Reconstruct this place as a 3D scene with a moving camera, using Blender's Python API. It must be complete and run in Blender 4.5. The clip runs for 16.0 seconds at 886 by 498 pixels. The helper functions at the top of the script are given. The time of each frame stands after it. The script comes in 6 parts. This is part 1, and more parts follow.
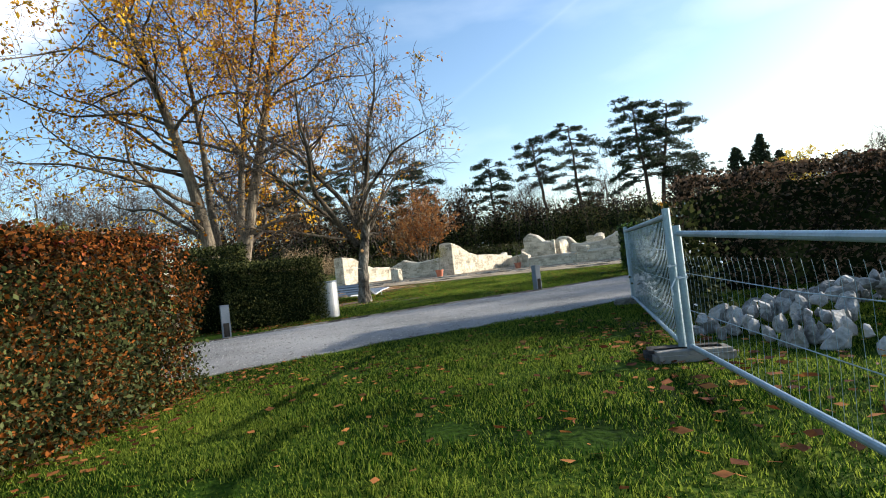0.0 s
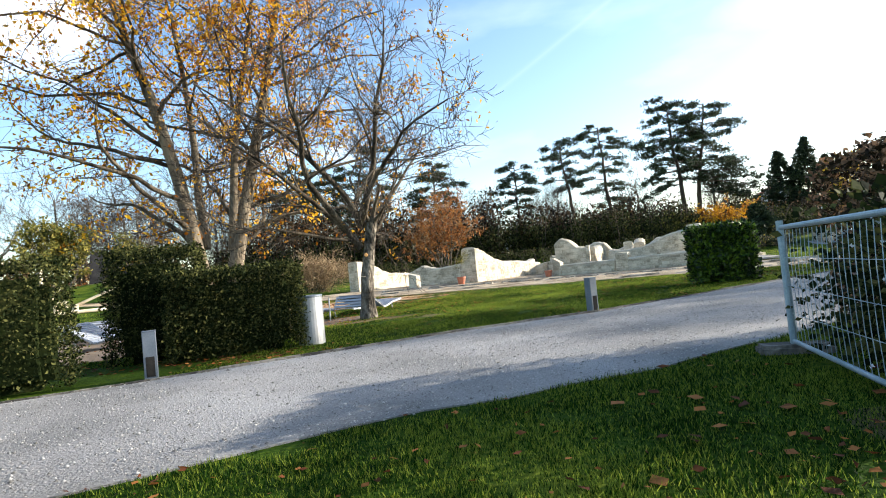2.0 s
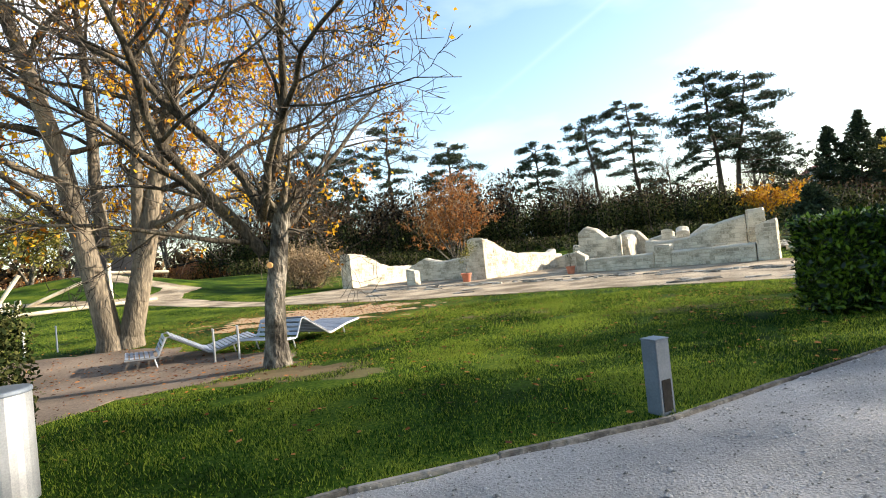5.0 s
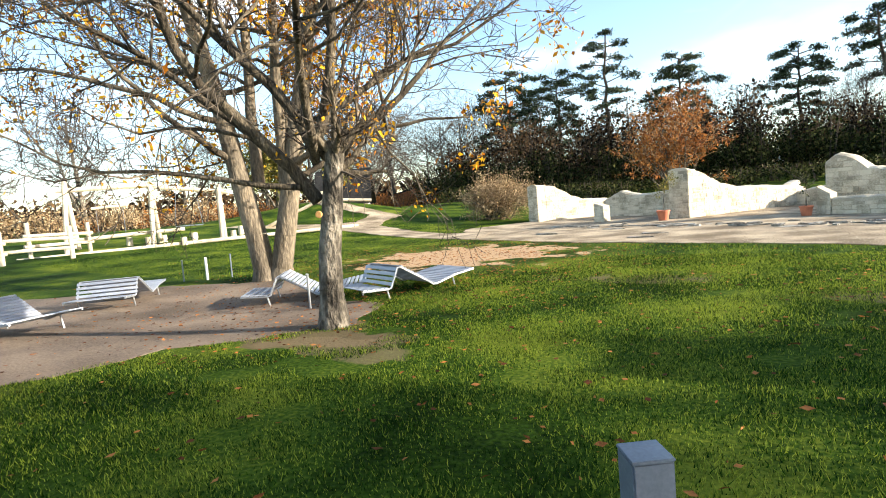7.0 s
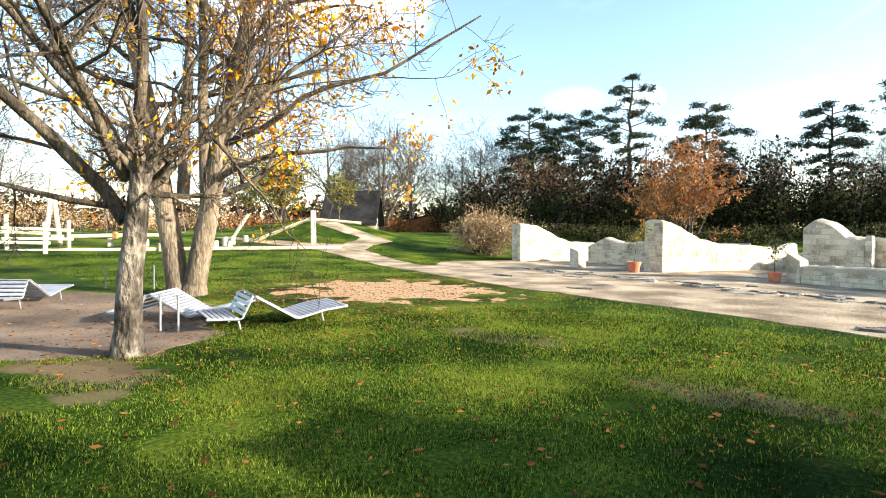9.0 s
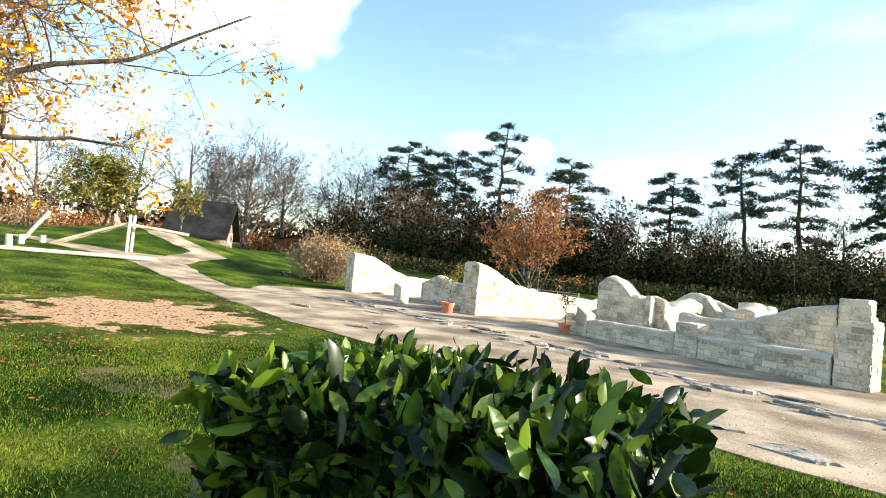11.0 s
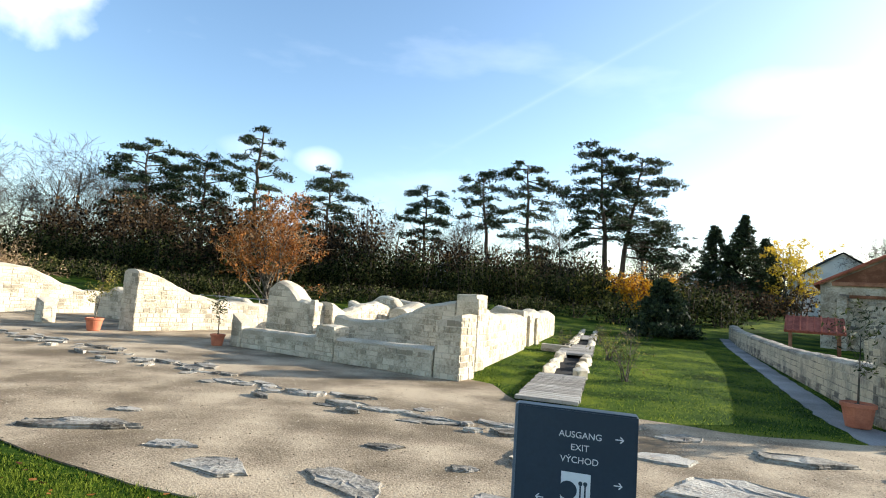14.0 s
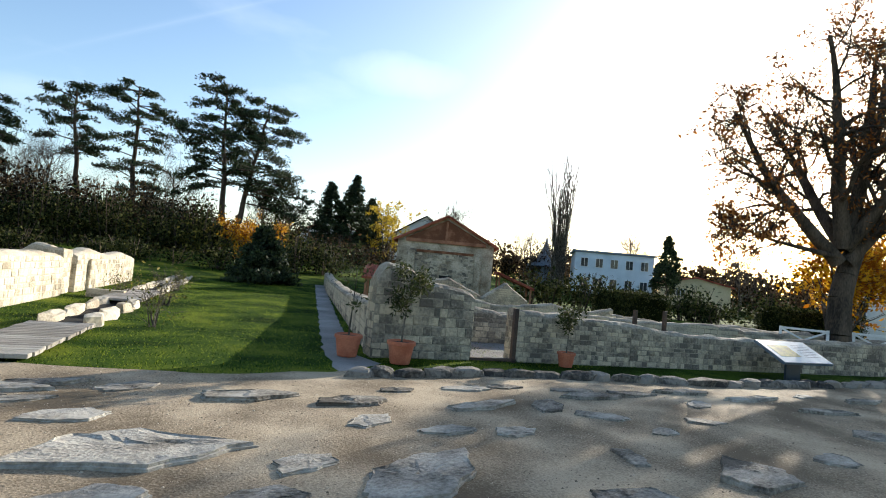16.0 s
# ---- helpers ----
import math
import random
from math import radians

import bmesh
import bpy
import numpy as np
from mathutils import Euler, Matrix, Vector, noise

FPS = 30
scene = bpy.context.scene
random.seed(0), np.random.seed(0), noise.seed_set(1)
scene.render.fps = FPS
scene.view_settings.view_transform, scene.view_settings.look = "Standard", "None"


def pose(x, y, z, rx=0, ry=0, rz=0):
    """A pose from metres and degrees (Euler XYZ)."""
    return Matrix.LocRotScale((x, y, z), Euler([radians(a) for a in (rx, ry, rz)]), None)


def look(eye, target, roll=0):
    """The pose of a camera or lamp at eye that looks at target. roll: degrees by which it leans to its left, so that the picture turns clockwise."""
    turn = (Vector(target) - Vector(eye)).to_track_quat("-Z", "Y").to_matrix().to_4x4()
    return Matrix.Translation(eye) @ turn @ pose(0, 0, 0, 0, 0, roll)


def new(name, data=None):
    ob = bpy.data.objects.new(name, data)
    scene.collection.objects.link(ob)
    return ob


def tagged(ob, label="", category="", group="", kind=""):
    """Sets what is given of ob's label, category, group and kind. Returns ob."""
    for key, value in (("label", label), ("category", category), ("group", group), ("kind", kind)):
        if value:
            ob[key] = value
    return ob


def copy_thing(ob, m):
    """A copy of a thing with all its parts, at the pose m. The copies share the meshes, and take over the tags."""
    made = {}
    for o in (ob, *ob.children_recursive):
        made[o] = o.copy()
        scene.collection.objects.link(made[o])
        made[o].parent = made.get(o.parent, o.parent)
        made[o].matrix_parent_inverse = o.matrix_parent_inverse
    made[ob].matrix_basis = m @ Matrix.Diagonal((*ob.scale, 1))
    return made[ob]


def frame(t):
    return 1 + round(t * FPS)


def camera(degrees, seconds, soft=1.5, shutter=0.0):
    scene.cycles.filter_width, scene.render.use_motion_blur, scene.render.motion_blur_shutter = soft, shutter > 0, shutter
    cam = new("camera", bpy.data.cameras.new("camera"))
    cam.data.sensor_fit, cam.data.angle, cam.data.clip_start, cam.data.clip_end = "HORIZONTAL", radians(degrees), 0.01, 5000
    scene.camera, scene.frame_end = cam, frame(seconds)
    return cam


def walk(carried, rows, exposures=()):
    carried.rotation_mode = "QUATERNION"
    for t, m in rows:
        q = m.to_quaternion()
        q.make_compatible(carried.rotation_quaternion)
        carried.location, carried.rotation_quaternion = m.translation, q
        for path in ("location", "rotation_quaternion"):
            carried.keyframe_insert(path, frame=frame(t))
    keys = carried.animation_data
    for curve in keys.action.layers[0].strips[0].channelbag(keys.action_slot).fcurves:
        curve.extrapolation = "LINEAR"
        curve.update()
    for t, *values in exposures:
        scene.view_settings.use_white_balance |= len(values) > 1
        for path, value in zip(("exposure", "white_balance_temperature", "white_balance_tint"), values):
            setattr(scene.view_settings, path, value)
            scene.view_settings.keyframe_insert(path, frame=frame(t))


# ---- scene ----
cam = camera(79.3, 16.0, 1.0)
PATH = [
    (0, (0.552, -2.504, 0.914), (0.324, -0.518, 0.965), -6.6),
    (0.5, (0.436, -1.821, 0.902), (0.163, 0.16, 0.905), -6.1),
    (1, (0.364, -1.081, 0.913), (0.081, 0.898, 0.952), -6.9),
    (1.5, (0.203, -0.239, 0.968), (-0.078, 1.74, 1.039), -2.9),
    (2, (0.178, 0.622, 0.995), (-0.13, 2.597, 1.073), -5.7),
    (2.5, (0.197, 1.449, 1.051), (-0.14, 3.42, 1.072), -3.8),
    (3, (0.249, 2.283, 1.054), (-0.067, 4.258, 1.046), -2.2),
    (3.2, (0.262, 2.592, 1.054), (-0.141, 4.55, 1.001), -2.8),
    (5.3, (0.618, 6.405, 1.459), (0.198, 8.36, 1.497), -6.7),
    (5.5, (0.718, 6.704, 1.472), (0.08, 8.599, 1.482), -5.1),
    (6, (1.064, 7.336, 1.484), (0.179, 9.127, 1.387), -4.9),
    (6.5, (1.377, 7.846, 1.535), (0.351, 9.559, 1.428), -0.9),
    (7, (1.768, 8.519, 1.551), (0.605, 10.138, 1.385), -5.0),
    (7.5, (2.259, 9.095, 1.537), (1.039, 10.676, 1.432), -7.8),
    (8, (2.794, 9.72, 1.612), (1.633, 11.345, 1.525), -4.4),
    (8.2, (3.03, 9.918, 1.603), (1.883, 11.554, 1.524), -1.8),
    (10.3, (4.839, 12.565, 1.628), (3.515, 14.064, 1.618), -0.2),
    (10.5, (5.068, 12.909, 1.677), (3.789, 14.446, 1.697), 0.1),
    (11, (5.66, 13.361, 1.813), (4.752, 15.141, 1.886), 5.8),
    (11.5, (6.279, 13.849, 1.793), (5.573, 15.716, 1.919), 3.1),
    (12, (6.886, 14.213, 1.754), (6.108, 16.055, 1.777), 1.5),
    (12.5, (7.517, 14.628, 1.776), (6.88, 16.523, 1.801), -0.2),
    (13, (8.186, 14.951, 1.745), (7.701, 16.89, 1.807), 0.4),
    (13.5, (8.779, 15.257, 1.849), (8.56, 17.243, 1.921), 4.3),
    (14, (9.425, 15.537, 1.972), (9.257, 17.522, 2.152), 3.9),
    (14.5, (10.008, 15.687, 1.881), (10.203, 17.666, 2.095), 3.2),
    (15, (10.659, 15.822, 1.802), (11.134, 17.763, 1.899), 2.1),
    (15.5, (11.306, 15.963, 1.822), (12.057, 17.815, 1.892), 2.4),
    (16, (11.988, 16.065, 1.892), (13.078, 17.739, 1.996), 5.4),
]
# the clip's camera opens up towards the shade and closes against the sun
EXPOSURES = [(0.0, 0.87, 6320, 10), (1.5, 1.33, 6420, 10), (3.0, 1.33, 6620, 11), (5.5, 1.43, 6820, 11), (7.0, 1.58, 6820, 10), (8.0, 1.73, 6920, 11), (11.0, 1.63, 6720, 10), (12.5, 1.48, 6520, 10), (14.5, 1.0, 6520, 9), (16.0, 0.8, 6520, 10)]
walk(cam, [(t, look(eye, target, roll)) for t, eye, target, roll in PATH], exposures=EXPOSURES)

from mathutils.geometry import delaunay_2d_cdt

# ---- light ----
SUN_AZ, SUN_EL = radians(69.7), radians(17.6)
world = bpy.data.worlds.new("sky")
scene.world = world
world.use_nodes = True
wn, wl = world.node_tree.nodes, world.node_tree.links
wn.clear()
w_out, w_bg, w_sky = wn.new("ShaderNodeOutputWorld"), wn.new("ShaderNodeBackground"), wn.new("ShaderNodeTexSky")
w_sky.sky_type, w_sky.sun_disc = "NISHITA", False
w_sky.sun_elevation, w_sky.sun_rotation = SUN_EL, SUN_AZ
w_sky.air_density, w_sky.dust_density, w_sky.ozone_density = 1.0, 1.0, 1.2
w_bg.inputs["Strength"].default_value = 0.15
# thin high cloud: a soft white veil over the clear sky
w_tc, w_map, w_noise, w_ramp, w_mix = (wn.new("ShaderNode" + k) for k in ("TexCoord", "Mapping", "TexNoise", "ValToRGB", "MixRGB"))
w_map.inputs["Scale"].default_value = (1.0, 1.0, 3.2)
w_noise.inputs["Scale"].default_value, w_noise.inputs["Detail"].default_value = 2.1, 7.0
w_ramp.color_ramp.elements[0].position, w_ramp.color_ramp.elements[1].position = 0.55, 0.85
w_ramp.color_ramp.elements[0].color, w_ramp.color_ramp.elements[1].color = (0, 0, 0, 1), (0.28, 0.28, 0.28, 1)
w_mix.inputs[2].default_value = (6.5, 6.8, 7.2, 1)
wl.new(w_tc.outputs["Generated"], w_map.inputs["Vector"])
wl.new(w_map.outputs[0], w_noise.inputs["Vector"])
wl.new(w_noise.outputs["Fac"], w_ramp.inputs[0])
wl.new(w_ramp.outputs[0], w_mix.inputs[0])
w_hue = wn.new("ShaderNodeHueSaturation")
w_hue.inputs["Saturation"].default_value = 1.12
wl.new(w_sky.outputs[0], w_hue.inputs["Color"])
wl.new(w_hue.outputs[0], w_mix.inputs[1])


def sky_math(kind, a, b=0.0, c=0.0):
    m = wn.new("ShaderNodeMath")
    m.operation = kind
    for socket, v in zip(m.inputs, (a, b, c)):
        if isinstance(v, (int, float)):
            socket.default_value = v
        else:
            wl.new(v, socket)
    return m.outputs[0]


def sky_dot(v):
    m = wn.new("ShaderNodeVectorMath")
    m.operation = "DOT_PRODUCT"
    wl.new(w_tc.outputs["Generated"], m.inputs[0])
    m.inputs[1].default_value = v
    return m.outputs["Value"]


def veil(share, colour, before):
    mx = wn.new("ShaderNodeMixRGB")
    wl.new(share, mx.inputs[0])
    wl.new(before, mx.inputs[1])
    mx.inputs[2].default_value = colour
    return mx.outputs[0]


def cloud(before, bearing, height, wide, high, full):
    """A ragged fair-weather cloud: its middle and half sizes in degrees."""
    az, el = radians(bearing), radians(height)
    ahead = Vector((math.sin(az) * math.cos(el), math.cos(az) * math.cos(el), math.sin(el)))
    side = Vector((math.cos(az), -math.sin(az), 0))
    up = side.cross(ahead)
    u = sky_math("POWER", sky_math("DIVIDE", sky_math("ABSOLUTE", sky_dot(side)), math.sin(radians(wide))), 2.0)
    v = sky_math("POWER", sky_math("DIVIDE", sky_math("ABSOLUTE", sky_dot(up)), math.sin(radians(high))), 2.0)
    rag = wn.new("ShaderNodeTexNoise")
    rag.inputs["Scale"].default_value, rag.inputs["Detail"].default_value = 9.0, 8.0
    wl.new(w_tc.outputs["Generated"], rag.inputs["Vector"])
    q = sky_math("MULTIPLY_ADD", rag.outputs["Fac"], 2.6, sky_math("ADD", u, v))
    share = sky_math("MULTIPLY", sky_math("SMOOTH_MIN", sky_math("MAXIMUM", sky_math("MULTIPLY_ADD", q, -0.62, 1.65), 0.0), 1.0, 0.3), full)
    share = sky_math("MULTIPLY", share, sky_math("GREATER_THAN", sky_dot(ahead), 0.3))
    return veil(share, (8.5, 8.7, 9.0, 1), before)


heaven = cloud(w_mix.outputs[0], -53, 26, 12.5, 7.5, 0.95)
heaven = cloud(heaven, -19, 13.2, 2.2, 1.4, 0.26)
heaven = cloud(heaven, -25, 13.6, 3.4, 1.2, 0.14)
heaven = cloud(heaven, 27, 20.5, 6.0, 2.0, 0.14)
# a faint old vapour trail
trail = sky_math("MAXIMUM", sky_math("MULTIPLY_ADD", sky_math("ABSOLUTE", sky_dot((0.5088, 0.2749, -0.8158))), -105.0, 1.0), 0.0)
trail = sky_math("MULTIPLY", trail, sky_math("MAXIMUM", sky_math("MULTIPLY_ADD", sky_dot((0.12, 0.92, 0.38)), 9.0, -8.4), 0.0))
heaven = veil(sky_math("MULTIPLY", sky_math("POWER", trail, 2.0), 0.09), (8.5, 8.7, 9.0, 1), heaven)
wl.new(heaven, w_bg.inputs["Color"])
wl.new(w_bg.outputs[0], w_out.inputs[0])

sun = new("sun", bpy.data.lights.new("sun", "SUN"))
sun.data.energy, sun.data.angle, sun.data.color = 5.0, radians(0.55), (1.0, 0.93, 0.82)
to_sun = Vector((math.sin(SUN_AZ) * math.cos(SUN_EL), math.cos(SUN_AZ) * math.cos(SUN_EL), math.sin(SUN_EL)))
sun.matrix_world = look(to_sun * 60, (0, 0, 0))

# ---- materials ----


def material(name, dark, light, scale=4.0, rough=0.85, fine=40.0, bump=0.3, metal=0.0, third=None, spread=0.18, per_object=0.0, island=0.0,
             stretch=(1, 1, 1), depth=0.02, see_through=0.0, sheen=0.12):
    """A surface that wanders between two colours at a broad scale and grains at a fine one; lengths in metres."""
    m = bpy.data.materials.new(name)
    m.use_nodes = True
    nt = m.node_tree
    n, l = nt.nodes, nt.links
    b = n["Principled BSDF"]
    geo, mp = n.new("ShaderNodeNewGeometry"), n.new("ShaderNodeMapping")
    mp.inputs["Scale"].default_value = stretch
    l.new(geo.outputs["Position"], mp.inputs["Vector"])
    broad, grain = n.new("ShaderNodeTexNoise"), n.new("ShaderNodeTexNoise")
    broad.inputs["Scale"].default_value, broad.inputs["Detail"].default_value = scale, 5.0
    grain.inputs["Scale"].default_value, grain.inputs["Detail"].default_value = fine, 6.0
    for k in (broad, grain):
        l.new(mp.outputs[0], k.inputs["Vector"])
    both = n.new("ShaderNodeMath")
    both.operation = "MULTIPLY_ADD"
    l.new(grain.outputs["Fac"], both.inputs[0])
    both.inputs[1].default_value = 0.55
    shift = n.new("ShaderNodeMath")
    shift.operation = "SUBTRACT"
    l.new(broad.outputs["Fac"], shift.inputs[0])
    shift.inputs[1].default_value = 0.275
    fac = shift.outputs[0]
    for amount, node, socket in ((per_object, "ShaderNodeObjectInfo", "Random"), (island, "ShaderNodeNewGeometry", "Random Per Island")):
        if amount:
            info, mad = n.new(node), n.new("ShaderNodeMath")
            mad.operation = "MULTIPLY_ADD"
            l.new(info.outputs[socket], mad.inputs[0])
            mad.inputs[1].default_value = amount
            sub = n.new("ShaderNodeMath")
            sub.operation = "SUBTRACT"
            l.new(fac, sub.inputs[0])
            sub.inputs[1].default_value = amount / 2
            l.new(sub.outputs[0], mad.inputs[2])
            fac = mad.outputs[0]
    l.new(fac, both.inputs[2])
    ramp = n.new("ShaderNodeValToRGB")
    e = ramp.color_ramp.elements
    e[0].position, e[1].position = 0.5 - spread, 0.5 + spread
    e[0].color, e[1].color = (*dark, 1), (*light, 1)
    if third:
        x = e.new(0.5)
        x.color = (*third, 1)
    l.new(both.outputs[0], ramp.inputs[0])
    l.new(ramp.outputs[0], b.inputs["Base Color"])
    b.inputs["Roughness"].default_value, b.inputs["Metallic"].default_value = rough, metal
    if rough >= 0.85 and not metal:
        b.inputs["Specular IOR Level"].default_value = 0.15
    if bump:
        bp = n.new("ShaderNodeBump")
        bp.inputs["Strength"].default_value, bp.inputs["Distance"].default_value = bump, depth
        l.new(grain.outputs["Fac"], bp.inputs["Height"])
        l.new(bp.outputs[0], b.inputs["Normal"])
    if see_through:
        b.inputs["Specular IOR Level"].default_value = sheen
        tr, mix = n.new("ShaderNodeBsdfTranslucent"), n.new("ShaderNodeMixShader")
        l.new(ramp.outputs[0], tr.inputs["Color"])
        mix.inputs[0].default_value = see_through
        l.new(b.outputs[0], mix.inputs[1])
        l.new(tr.outputs[0], mix.inputs[2])
        l.new(mix.outputs[0], n["Material Output"].inputs["Surface"])
    return m


